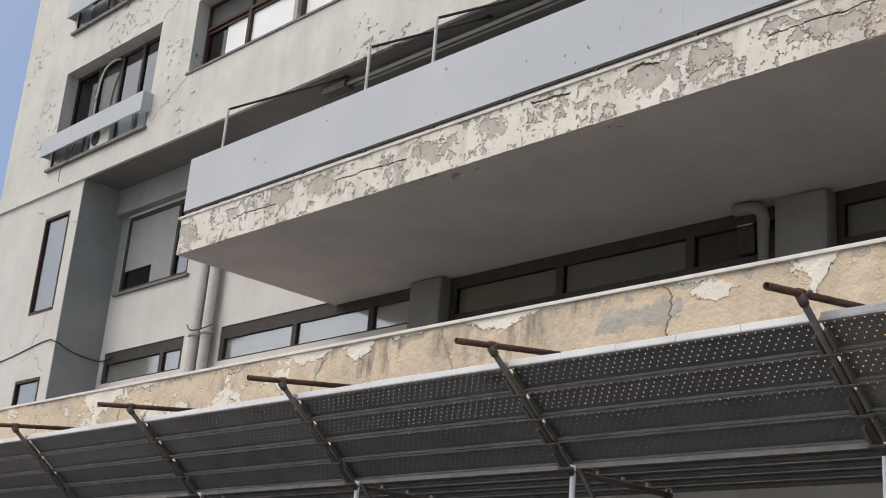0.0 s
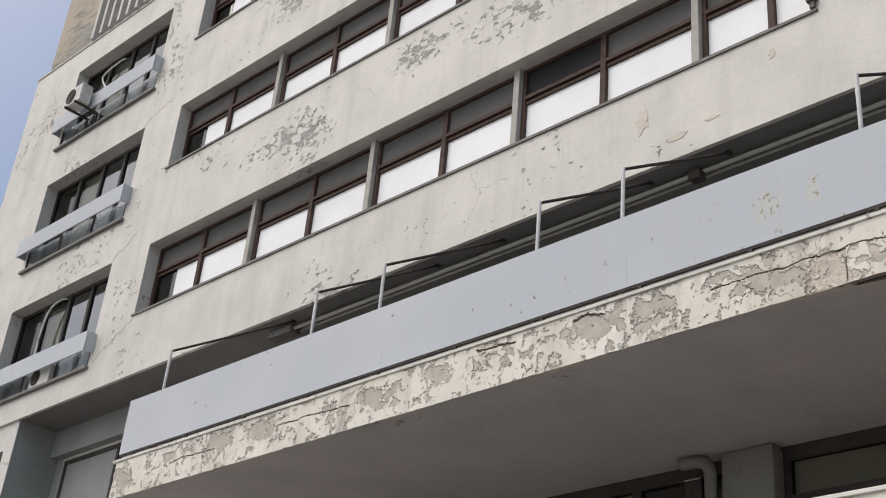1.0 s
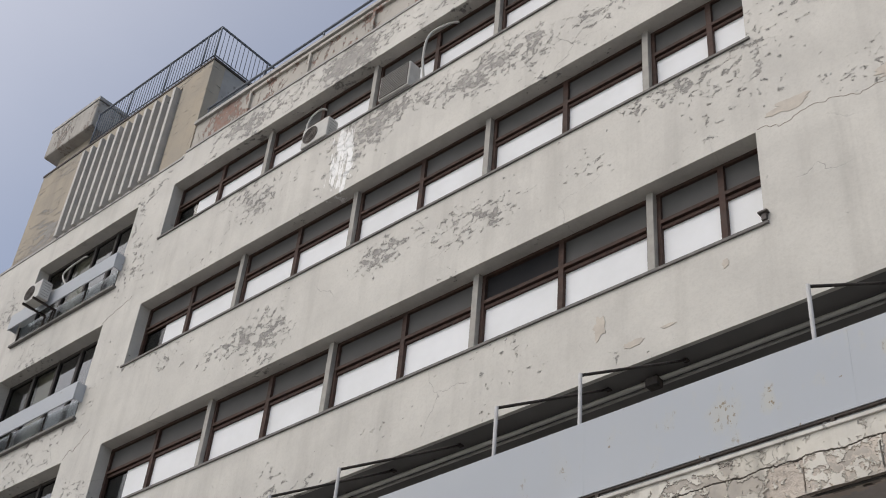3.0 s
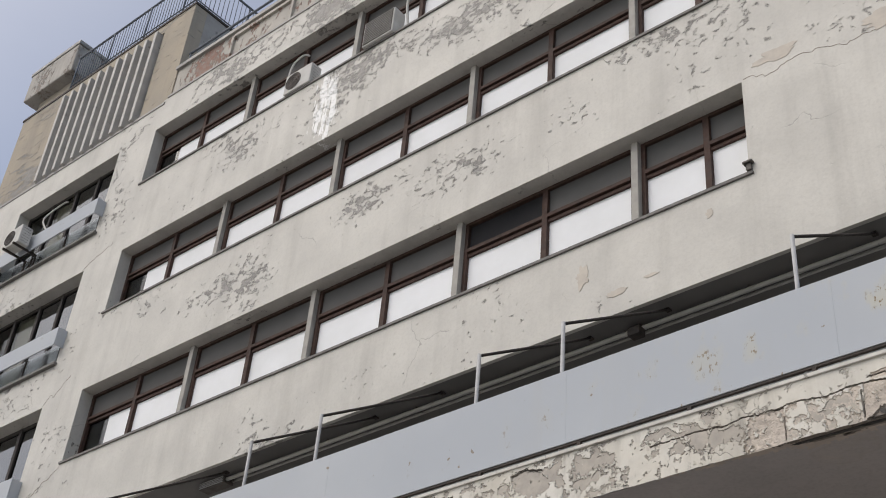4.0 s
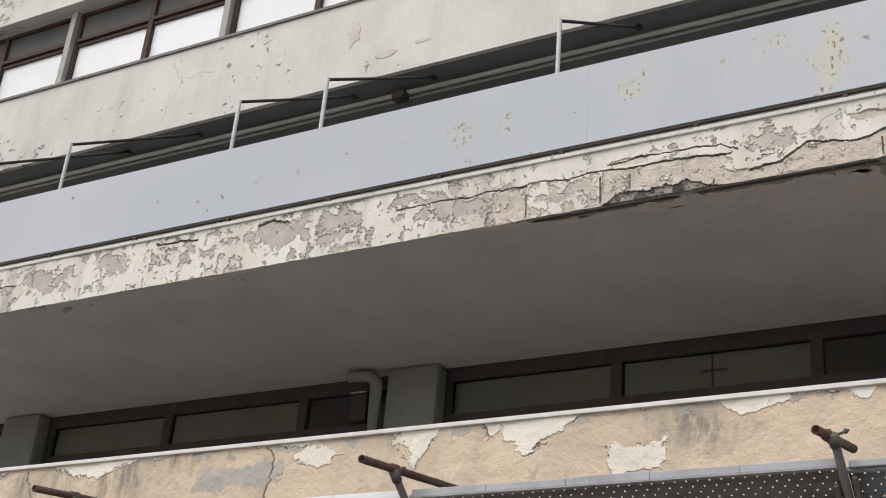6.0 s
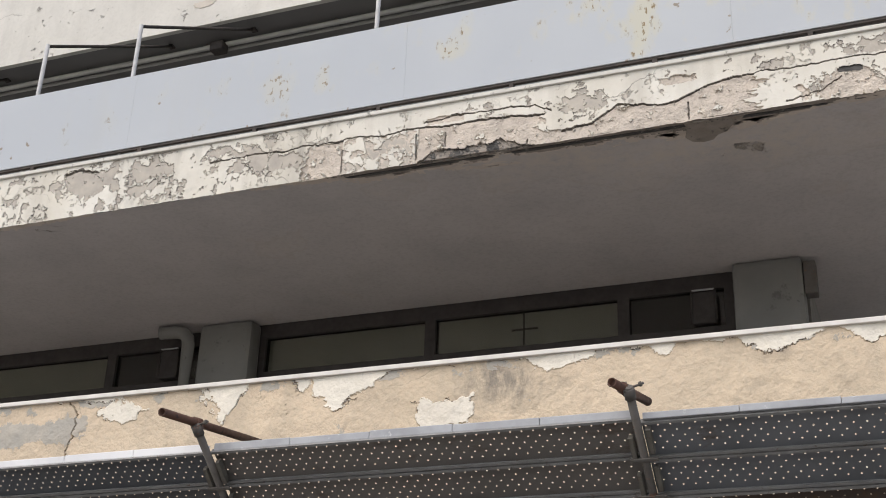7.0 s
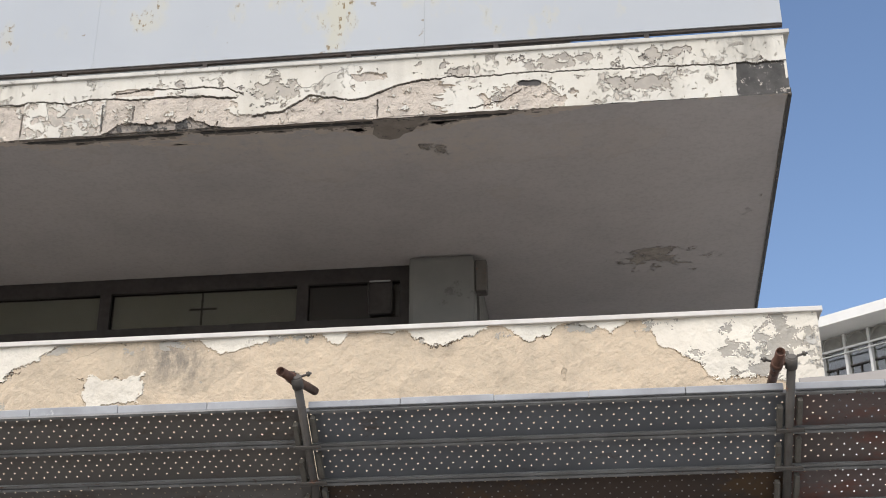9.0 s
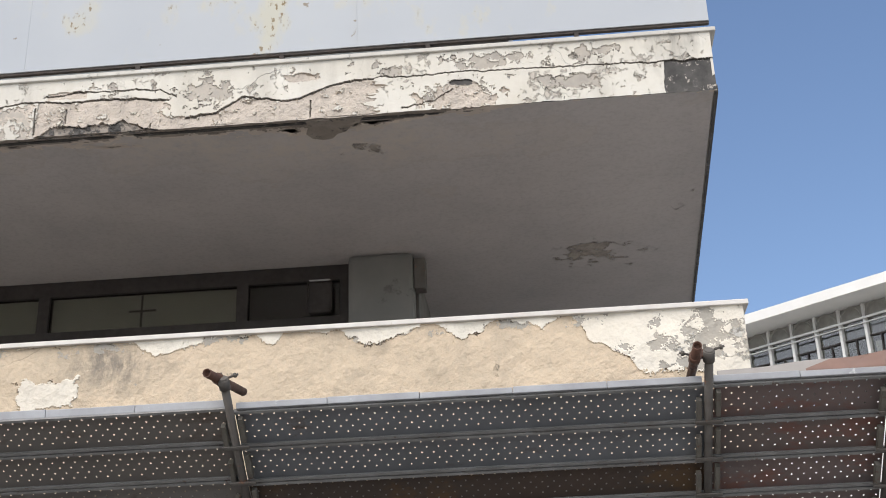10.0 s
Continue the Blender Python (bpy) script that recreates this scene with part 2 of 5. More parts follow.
COPING = plain("coping_marble", (0.70, 0.67, 0.63), (0.58, 0.545, 0.50), 0.6, scale=4, dirt=(0.42, 0.36, 0.29), dirt_thr=0.66)
SILL = plain("sill_stone", (0.13, 0.123, 0.115), (0.18, 0.172, 0.16), 0.7, scale=5)
BROWN = plain("brown_wood_frame", (0.042, 0.025, 0.019), (0.07, 0.036, 0.026), 0.55, scale=6, dirt=(0.11, 0.055, 0.038), dirt_thr=0.66)
DARKFRAME = plain("dark_frame", (0.035, 0.03, 0.028), (0.05, 0.043, 0.04), 0.5, scale=6)
MULLION = plain("mullion_paint", (0.36, 0.345, 0.31), (0.29, 0.275, 0.25), 0.7, scale=5)
BLIND = plain("grey_blind", (0.085, 0.084, 0.08), (0.105, 0.103, 0.10), 0.4, scale=0.7)
INNER = plain("room_plaster", (0.35, 0.34, 0.32), (0.3, 0.29, 0.28), 0.9, scale=1)
SHADE = plain("grey_roller_blind", (0.25, 0.26, 0.25), (0.21, 0.22, 0.215), 0.8, scale=1.2)
DARKPANE = plain("dark_window_pane", (0.014, 0.014, 0.016), (0.022, 0.021, 0.022), 0.15, scale=1.2, grain=3, relief=0.04, spec=0.5)
# opaque glossy white, used for the lower panes
WHITEPANE = plain("white_window_pane", (0.84, 0.85, 0.86), (0.76, 0.77, 0.77), 0.22, scale=0.9, grain=3, relief=0.05, spec=0.5)
CURTAIN = plain("pale_curtain", (0.62, 0.62, 0.58), (0.5, 0.5, 0.46), 0.9, scale=3)
def plank_steel(name, a, b, stain, much, rough=0.5):
    """Old scaffold-plank steel: zinc grey, dulled and stained to its own degree."""
    m = Mat(name, rough, 0.35, 0.4)
    col = m.mix(m.step(m.noise(2.0, 6, 0.6), 0.35, 0.68), a, b)
    col = m.mix(m.math("MULTIPLY", m.step(m.piece(), 0.45, 1.0), 0.5), col, (0.135, 0.115, 0.10))
    col = m.mix(m.step(m.noise(4.5, 9, 0.7, m.vec((0.5, 1, 1))), much, much + 0.10), col, stain)
    m.bump(m.noise(3.0, 3), 0.2, 0.01)
    return m.done(col, m.step(m.noise(6.0, 4), -0.6, 1.3))


GALV = plank_steel("galvanised_steel", (0.125, 0.13, 0.142), (0.092, 0.096, 0.103), (0.075, 0.055, 0.044), 0.60)
DULLPLANK = plank_steel("dull_plank_steel", (0.22, 0.208, 0.194), (0.17, 0.163, 0.156), (0.125, 0.098, 0.08), 0.57)
ZINCPLANK = plank_steel("pale_zinc_plank_steel", (0.19, 0.197, 0.21), (0.145, 0.15, 0.158), (0.115, 0.09, 0.074), 0.60)
RUSTPLANK = plank_steel("rusted_plank_steel", (0.085, 0.062, 0.05), (0.07, 0.056, 0.048), (0.11, 0.07, 0.04), 0.52)
# red tint puts the reflection of something red into the steel colour
REDPLANK = plank_steel("red_reflection_plank_steel", (0.19, 0.14, 0.13), (0.15, 0.133, 0.13), (0.20, 0.105, 0.086), 0.50)
HOOK = plain("worn_steel_hook", (0.15, 0.138, 0.118), (0.105, 0.095, 0.08), 0.6, 0.2, scale=9, dirt=(0.12, 0.07, 0.05), dirt_thr=0.58)
# lighter than the planks: light caught on the folds, plus rusty marks
LIP = plain("lit_steel_lip", (0.26, 0.257, 0.25), (0.19, 0.184, 0.176), 0.5, 0.3, scale=6, dirt=(0.14, 0.1, 0.08), dirt_thr=0.6)
GALVBRIGHT = plain("bright_steel_edge", (0.70, 0.70, 0.71), (0.60, 0.60, 0.61), 0.5, 0.0, scale=3.0, dirt=(0.4, 0.36, 0.32), dirt_thr=0.64)
EDGE = plain("grey_steel_edge", (0.40, 0.41, 0.43), (0.31, 0.315, 0.33), 0.5, 0.15, scale=5.0, dirt=(0.58, 0.58, 0.58), dirt_thr=0.62)
SHEET = plain("bent_grey_sheet", (0.34, 0.32, 0.30), (0.27, 0.25, 0.235), 0.5, 0.1, scale=3.0, dirt=(0.22, 0.14, 0.10), dirt_thr=0.62)
RUSTSHEET = plain("rusty_red_sheet", (0.24, 0.15, 0.12), (0.19, 0.125, 0.105), 0.6, 0.1, scale=4.0, dirt=(0.12, 0.07, 0.05), dirt_thr=0.6)
TUBE = plain("steel_tube", (0.12, 0.11, 0.10), (0.09, 0.078, 0.068), 0.7, 0.1, scale=7, dirt=(0.17, 0.09, 0.06), dirt_thr=0.6)
RUST = plain("rusty_tube", (0.085, 0.042, 0.029), (0.13, 0.062, 0.04), 0.85, 0.0, scale=9, grain=90, relief=0.3, dirt=(0.05, 0.03, 0.024), dirt_thr=0.56)
POST = plain("grey_post_paint", (0.48, 0.48, 0.48), (0.38, 0.38, 0.38), 0.55, 0.2, scale=8, dirt=(0.2, 0.15, 0.12), dirt_thr=0.65)
IRON = plain("dark_iron", (0.045, 0.04, 0.038), (0.07, 0.055, 0.045), 0.65, 0.3, scale=8)
RAIL = plain("rail_blue_grey", (0.16, 0.18, 0.21), (0.12, 0.135, 0.16), 0.6, 0.2, scale=8)
CONCRETE = plain("raw_concrete", (0.36, 0.35, 0.33), (0.27, 0.26, 0.245), 0.9, scale=2, dirt=(0.16, 0.155, 0.15), dirt_thr=0.6)
ACWHITE = plain("ac_casing", (0.58, 0.57, 0.54), (0.48, 0.47, 0.44), 0.45, scale=5)
# unseen ground: pale tone set for the light it throws up
STREET = plain("street_bounce", (0.33, 0.318, 0.30), (0.27, 0.26, 0.245), 0.9, scale=0.7, grain=80, relief=0.4)
PAVING = plain("paving", (0.12, 0.115, 0.108), (0.095, 0.09, 0.085), 0.85, scale=1.2, grain=60, relief=0.3)
WHITE = plain("white_render", (0.80, 0.79, 0.76), (0.74, 0.73, 0.70), 0.75, scale=1.0)
PIPE = plain("pipe_paint", (0.44, 0.43, 0.40), (0.36, 0.35, 0.33), 0.6, scale=6, dirt=(0.25, 0.23, 0.2), dirt_thr=0.66)
STONE = peeling("penthouse_stone", (0.40, 0.345, 0.27), (0.34, 0.305, 0.25), (0.31, 0.295, 0.27), (0.25, 0.24, 0.225), thr=0.60, fine=3, region=0.6, crack=0.5, streak=0.35, stretch=(0.5, 0.5, 3.0), zones=[((-26.3, 11, 21.6), (1.6, 3, 1.4), 0.14), ((-24.5, 11, 21.0), (3, 3, 0.8), 0.08)])
FIN = plain("fin_concrete", (0.50, 0.48, 0.45), (0.40, 0.385, 0.36), 0.85, scale=3, dirt=(0.26, 0.25, 0.235), dirt_thr=0.60)
GRIMY = peeling("grimy_peeling_paint", (0.44, 0.42, 0.385), (0.34, 0.325, 0.30), (0.22, 0.205, 0.185), (0.30, 0.25, 0.215), thr=0.545, fine=7, region=0.9, crack=0.6, streak=0.6, stretch=(1, 1, 0.5))
REDPEEL = peeling("red_peeling_paint", (0.50, 0.47, 0.42), (0.41, 0.39, 0.35), (0.27, 0.15, 0.115), (0.28, 0.24, 0.21), thr=0.545, fine=8, region=0.9, crack=0.6, streak=0.3, stretch=(1, 1, 0.5),
                  zones=[((-18.3, 11, 21.4), (1.3, 1, 0.8), 0.12)])


def painted_panel():
    """Light blue-grey sheet metal with rust spots and yellow run-off."""
    m = Mat("painted_sheet_metal", 0.75, 0.0, 0.12)
    col = m.mix(m.step(m.noise(0.45, 3, 0.5), 0.4, 0.65), (0.435, 0.458, 0.486), (0.48, 0.50, 0.518))
    col = m.mix(m.math("MULTIPLY", m.piece(), 0.25), col, (0.42, 0.455, 0.50))
    lots = m.step(m.axis(0), -8.5, 0.5)
    spot = m.noise(2.6, 8, 0.7, m.vec((1, 1, 0.55)))
    for centre, radii, gain in (((-4.73, 9.17, 8.11), (0.12, 1, 0.22), 0.22), ((-5.26, 9.17, 8.15), (0.12, 1, 0.3), 0.14), ((-3.46, 9.17, 8.16), (0.3, 1, 0.28), 0.24),
                                ((-2.4, 9.17, 8.25), (0.5, 1, 0.3), 0.14), ((-1.72, 9.17, 8.25), (0.16, 1, 0.35), 0.2), ((-6.6, 9.17, 8.25), (0.4, 1, 0.22), 0.1), ((-14.9, 9.17, 8.0), (0.8, 1, 0.4), 0.08)):
        spot = m.math("ADD", spot, m.math("MULTIPLY", m.zone(centre, radii), gain))
    col = m.mix(m.math("MULTIPLY", m.step(spot, 0.56, 0.70), m.math("MULTIPLY", lots, 0.55)), col, (0.58, 0.52, 0.32))
    dots = m.noise(22.0, 6, 0.65, m.vec((1, 1, 0.6)))
    rust = m.math("MULTIPLY", m.step(dots, 0.565, 0.60), m.math("MULTIPLY", m.step(spot, 0.60, 0.67), m.step(m.axis(0), -11.0, -4.0)))
    few = m.math("MULTIPLY", m.step(m.noise(7.0, 3, 0.5, m.vec((1, 1, 1), (3.1, 0, 5.7))), 0.71, 0.73), 0.8)
    rust = m.math("MAXIMUM", rust, few)
    col = m.mix(m.math("MULTIPLY", rust, 0.85), col, (0.20, 0.135, 0.06))
    run = m.step(m.noise(3.2, 5, 0.6, m.vec((1, 1, 0.06))), 0.55, 0.8)
    col = m.mix(m.math("MULTIPLY", run, 0.2), col, (0.44, 0.43, 0.40))
    m.bump(m.noise(1.3, 3), 0.2, 0.03)
    m.bump(m.noise(70, 3), 0.08, 0.002)
    return m.done(col)


def glass(name, tint, mirror, rough=0.015, wavy=0.05):
    """Window glass: clear glass with a share of mirror reflection."""
    m = Mat(name)
    t = m.t
    out = t.nodes["Material Output"]
    clear = t.nodes.new("ShaderNodeBsdfTransparent")
    clear.inputs["Color"].default_value = (*tint, 1)
    gloss = t.nodes.new("ShaderNodeBsdfGlossy")
    gloss.inputs["Roughness"].default_value = rough
    gloss.inputs["Color"].default_value = (0.95, 0.96, 0.97, 1)
    bump = t.nodes.new("ShaderNodeBump")
    bump.inputs["Strength"].default_value, bump.inputs["Distance"].default_value = wavy, 0.02
    t.links.new(m.noise(1.6, 2), bump.inputs["Height"])
    t.links.new(bump.outputs["Normal"], gloss.inputs["Normal"])
    mix = t.nodes.new("ShaderNodeMixShader")
    mix.inputs[0].default_value = mirror
    t.links.new(clear.outputs[0], mix.inputs[1])
    t.links.new(gloss.outputs[0], mix.inputs[2])
    t.links.new(mix.outputs[0], out.inputs["Surface"])
    t.nodes.remove(m.b)
    return m.m


PANEL = painted_panel()
GLASS = glass("coated_window_glass", (0.35, 0.37, 0.38), 0.25, 0.03, 0.12)
GLASS_DARK = glass("clear_window_glass", (0.66, 0.66, 0.62), 0.10)
GLASS_SOFT = glass("dusty_window_glass", (0.8, 0.8, 0.78), 0.22, 0.12)
GLASS_RAIL = glass("frosted_rail_glass", (0.75, 0.78, 0.78), 0.25, 0.25)


# ---- mesh helpers ----
def box(bm, x0, x1, y0, y1, z0, z1, m=None):
    vs = [bm.verts.new((x, y, z)) for x in (x0, x1) for y in (y0, y1) for z in (z0, z1)]
    if m is not None:
        for v in vs:
            v.co = m @ v.co
    for f in ((0, 1, 3, 2), (4, 6, 7, 5), (0, 4, 5, 1), (2, 3, 7, 6), (0, 2, 6, 4), (1, 5, 7, 3)):
        bm.faces.new([vs[i] for i in f])
    return vs


def boxes(*rows):
    bm = bmesh.new()
    for r in rows:
        box(bm, *r)
    return bm


def boxes_at(m, *rows):
    bm = bmesh.new()
    for r in rows:
        box(bm, *r, m=m)
    return bm


def soft_box(x0, x1, y0, y1, z0, z1, r=0.01, m=None):
    bm = boxes((x0, x1, y0, y1, z0, z1))
    bmesh.ops.recalc_face_normals(bm, faces=bm.faces)
    bmesh.ops.bevel(bm, geom=bm.edges[:], offset=r, segments=2, affect="EDGES", profile=0.6)
    if m is not None:
        bmesh.ops.transform(bm, matrix=m, verts=bm.verts)
    return bm


def tube(bm, a, b, r, n=12, hollow=False):
    """A round bar from a to b; hollow: an open pipe end with a wall."""
    a, b = Vector(a), Vector(b)
    q = (b - a).to_track_quat("Z", "Y")
    radii = [(0.0, r), (1.0, r)] if not hollow else [(0.06, r * 0.8), (0.0, r * 0.82), (0.0, r), (1.0, r), (1.0, r * 0.82), (0.94, r * 0.8)]
    rings = []
    for s, rr in radii:
        rings.append([bm.verts.new(a + (b - a) * s + q @ Vector((rr * math.cos(2 * math.pi * k / n), rr * math.sin(2 * math.pi * k / n), 0))) for k in range(n)])
    for p, o in zip(rings, rings[1:]):
        for k in range(n):
            f = bm.faces.new((p[k], p[(k + 1) % n], o[(k + 1) % n], o[k]))
            f.smooth = True
    bm.faces.new(rings[0][::-1])
    bm.faces.new(rings[-1])
    return bm


def sweep(bm, pts, r, n=8):
    """A round cable or pipe along a line of points."""
    pts = [Vector(p) for p in pts]
    rings = []
    for i, p in enumerate(pts):
        d = pts[min(i + 1, len(pts) - 1)] - pts[max(i - 1, 0)]
        q = d.to_track_quat("Z", "Y")
        rings.append([bm.verts.new(p + q @ Vector((r * math.cos(2 * math.pi * k / n), r * math.sin(2 * math.pi * k / n), 0))) for k in range(n)])
    for p, o in zip(rings, rings[1:]):
        for k in range(n):
            bm.faces.new((p[k], p[(k + 1) % n], o[(k + 1) % n], o[k])).smooth = True
    bm.faces.new(rings[0][::-1])
    bm.faces.new(rings[-1])
    return bm


def mesh_of(name, bm, material):
    bmesh.ops.recalc_face_normals(bm, faces=bm.faces)
    me = bpy.data.meshes.new(name)
    bm.to_mesh(me)
    bm.free()
    if material:
        me.materials.append(material)
    return me


def part(name, bm, material, parent=None, label=""):
    ob = new(name, mesh_of(name, bm, material))
    ob.parent = parent
    return tagged(ob, label)


def thing(name, label, category, group="", kind="", at=(0, 0, 0)):
    ob = new(name)
    ob.empty_display_size = 0.2
    ob.location = at
    return tagged(ob, label, category, group, kind)


def structure(name, bm, material, label, category):
    return tagged(part(name, bm, material), label, category, "", "structure")


# ---- plan ----
YF, YG = 11.05, 11.37            # upper facade, its window plane
YB = 12.10                       # set-back lower wall
XL, XR = -27.0, 0.25             # ends of the upper block
X1, X2 = -19.55, -5.53           # window strips
J1, J2 = -24.75, -20.85          # window bay of the end tower
PITCH = 3.30
SILL_Z, HEAD_Z = 11.88, 13.41    # first strip
JS_Z, JH_Z = 11.12, 13.42
SOF = 10.61                      # underside of the upper block
BAL_X0, BAL_X1, BAL_Y = -15.65, 1.93, 9.11
BAL_Z0, BAL_Z1 = 7.02, 7.567
PAR_Y, PAR_TOP = 9.01, 5.16

# ---- ground ----
structure("ground", boxes((-300, 300, -300, 300, -0.4, 0.0)), STREET, "unseen street, made pale to bounce light up at the building", "ground")
# out of view; dark so that less light bounces up near the wall
pv = structure("pavement", boxes((-60, 30, 4.2, 26, 0.0, 0.14)), PAVING, "unseen paving along the building front, made dark to weaken the bounce", "pavement")
# unseen slab, added to bounce light up at the balcony's right end
structure("bounce_slab", boxes((3.2, 30, 4.22, 26, 0.14, 0.16)), CONCRETE, "unseen grey concrete slab added to bounce light under the balcony", "pavement")
bm = bmesh.new()
for i in range(-60, 30):
    box(bm, i + 0.005, i + 0.995, 4.05, 4.2, 0.0, 0.15)
structure("kerb", bm, CONCRETE, "row of grey concrete kerb stones", "kerb")

# ---- upper facade ----
bm = bmesh.new()
T = YF + 0.36
box(bm, XL, J1, YF, T, SOF, 20.80)
box(bm, J2, X1, YF, T, SOF, 20.80)
box(bm, X2, XR, YF, T, SOF, 20.01)
for k in range(4):
    lo = SOF if k == 0 else JH_Z + PITCH * (k - 1)
    hi = JS_Z + PITCH * k if k < 3 else 20.80
    box(bm, J1, J2, YF, T, lo, hi)
    lo = SOF if k == 0 else HEAD_Z + PITCH * (k - 1)
    hi = SILL_Z + PITCH * k if k < 3 else 20.90
    box(bm, X1, X2, YF, T, lo, hi)
box(bm, X2, XR, YF, T, 20.01, 20.90)
wall_front = structure("wall_front", bm, FACADE, "weathered grey-beige plaster facade with flaking paint and cracks", "wall")
structure("wall_side", boxes((XR - 0.3, XR - 0.003, T, 24.0, SOF, 20.9), (XL + 0.003, XL + 0.3, T, 24.0, 0, 20.8)), FACADE, "plain weathered plaster end walls of the building", "wall")
structure("wall_back", boxes((XL, XR, 24.0, 24.3, 0, 20.9)), FACADE, "plain plaster rear wall of the building", "wall")
bm = bmesh.new()
for k in range(4):
    z = SOF + PITCH * k
    box(bm, XL + 0.3, XR - 0.3, T, 24.0, z + (0.004 if k == 0 else 0.25), z + 0.55)
structure("floor_slabs", bm, INNER, "plain plastered storey floors inside the building", "floor")
structure("wall_inner", boxes((XL + 0.3, XR - 0.3, 15.5, 15.6, SOF + 0.55, 20.3)), INNER, "plain plastered corridor wall behind the windows", "wall")
structure("ceiling_overhang", boxes((XL + 0.3, XR - 0.01, YF + 0.002, 24.0, SOF - 0.03, SOF)), SOFFIT, "dark grey underside of the overhanging upper storeys", "ceiling")
# drip edge along the foot of the facade
structure("trim", boxes((XL, XR, YF - 0.012, YF + 0.05, SOF - 0.05, SOF + 0.02)), FACADE, "thin plaster drip edge along the facade foot", "trim")


# ---- windows of the upper facade ----
LIGHT_X = [-16.54, -13.48, -10.38, -7.28]
BROWN_X = [-18.10, -15.01, -11.90, -8.84, -6.22]


def strip_window(name, dz):
    w = thing(name, "long strip window with brown timber frames, grey upper lights and bright panes", "window", "strip windows of the facade", "structure")
    z0, z1, zt = SILL_Z + dz, HEAD_Z + dz, 12.885 + dz
    part("window_sill", boxes((X1 - 0.06, X2 + 0.06, YF - 0.03, YG + 0.05, z0 - 0.03, z0 + 0.012)), SILL, w, "thin dark stone sill")
    for x in LIGHT_X:
        part("mullion", soft_box(x - 0.055, x + 0.055, YG - 0.15, YG + 0.04, z0 + 0.012, z1, 0.008), MULLION, w, "pale painted mullion")
    bays = list(zip([X1] + [x + 0.055 for x in LIGHT_X], [x - 0.055 for x in LIGHT_X] + [X2], BROWN_X))
    for a, b, c in bays:
        y0, y1 = YG - 0.06, YG + 0.03
        bm = bmesh.new()
        box(bm, a, a + 0.06, y0, y1, z0 + 0.012, z1)
        box(bm, b - 0.06, b, y0, y1, z0 + 0.012, z1)
        box(bm, a + 0.06, b - 0.06, y0, y1, z1 - 0.05, z1)
        box(bm, a + 0.06, b - 0.06, y0, y1, z0 + 0.012, z0 + 0.05)
        box(bm, c - 0.045, c + 0.045, y0 - 0.01, y1, z0 + 0.05, z1 - 0.05)
        for p, q in ((a + 0.06, c - 0.045), (c + 0.045, b - 0.06)):
            box(bm, p, q, y0 - 0.015, y1, zt - 0.03, zt + 0.03)
            box(bm, p, q, y0 + 0.02, y1, zt - 0.10, zt - 0.05)
        part("window_frame", bm, BROWN, w, "weathered brown timber frame")
        for n, (p, q) in enumerate(((a + 0.06, c - 0.045), (c + 0.045, b - 0.06))):
            clear = a == X1 and n == 0
            if clear:
                m = p + (q - p) * 0.45
                part("pane", boxes((p, m - 0.002, YG, YG + 0.006, z0 + 0.05, zt - 0.10)), GLASS_DARK, w)
                part("pane", boxes((m, q, YG, YG + 0.006, z0 + 0.05, zt - 0.10)), WHITEPANE, w, "opaque white window pane")
            else:
                part("pane", boxes((p, q, YG, YG + 0.006, z0 + 0.05, zt - 0.10)), WHITEPANE, w, "opaque white window pane")
            if dz == 0 and n == 0 and a > -10.5 and a < -10:
                part("pane", boxes((p, q, YG, YG + 0.006, zt + 0.03, z1 - 0.05)), DARKPANE, w, "dark upper pane")
            else:
                part("blind", boxes((p, q, YG - 0.012, YG + 0.012, zt + 0.03, z1 - 0.05)), BLIND, w, "grey lowered blind behind the upper light")


for k in range(3):
    strip_window("window_%d" % (k + 1), PITCH * k)


def tower_window(name, dz):
    w = thing(name, "wide window with dark brown frames and a low glass guard", "window", "windows of the end tower", "structure")
    z0, z1 = JS_Z + dz, JH_Z + dz
    part("window_sill", boxes((J1 - 0.08, J2 + 0.06, YF - 0.08, YG + 0.1, z0 - 0.045, z0 + 0.012)), SILL, w, "thin dark stone sill")
    xs = [J1, -23.75, -22.8, -21.95, -21.3, J2]
    bm = bmesh.new()
    for x in xs:
        lo, hi = max(x - 0.045, J1), min(x + 0.045, J2)
        box(bm, lo, hi, YG - 0.04, YG + 0.05, z0 + 0.012, z1)
    for a, b in zip(xs, xs[1:]):
        a2, b2 = max(a + 0.045, J1 + 0.045), min(b - 0.045, J2 - 0.045)
        box(bm, a2, b2, YG - 0.03, YG + 0.05, z1 - 0.07, z1)
        box(bm, a2, b2, YG - 0.03, YG + 0.05, z0 + 0.012, z0 + 0.07)
    part("window_frame", bm, DARKFRAME, w, "dark brown frame")
    for i, (a, b) in enumerate(zip(xs, xs[1:])):
        part("pane", boxes((a + 0.045, b - 0.045, YG, YG + 0.006, z0 + 0.07, z1 - 0.07)), GLASS if i in (2, 3) else GLASS_DARK, w)
        if i in (1, 4):
            part("curtain", boxes((a + 0.06, b - 0.06, YG + 0.09, YG + 0.11, z0 + 0.07, z1 - 0.1)), CURTAIN, w, "pale drawn curtain")
    g = part("guard", boxes((J1 + 0.02, J2 - 0.02, YF + 0.03, YF + 0.036, z0 + 0.02, z0 + 0.52)), GLASS_RAIL, w, "low frosted glass guard")
    bm = bmesh.new()
    for x in (J1 + 0.02, -23.4, -22.1, J2 - 0.02):
        box(bm, x - 0.012, x + 0.012, YF + 0.0, YF + 0.029, z0 + 0.012, z0 + 0.53)
    part("guard_post", bm, IRON, w, "thin dark guard posts")


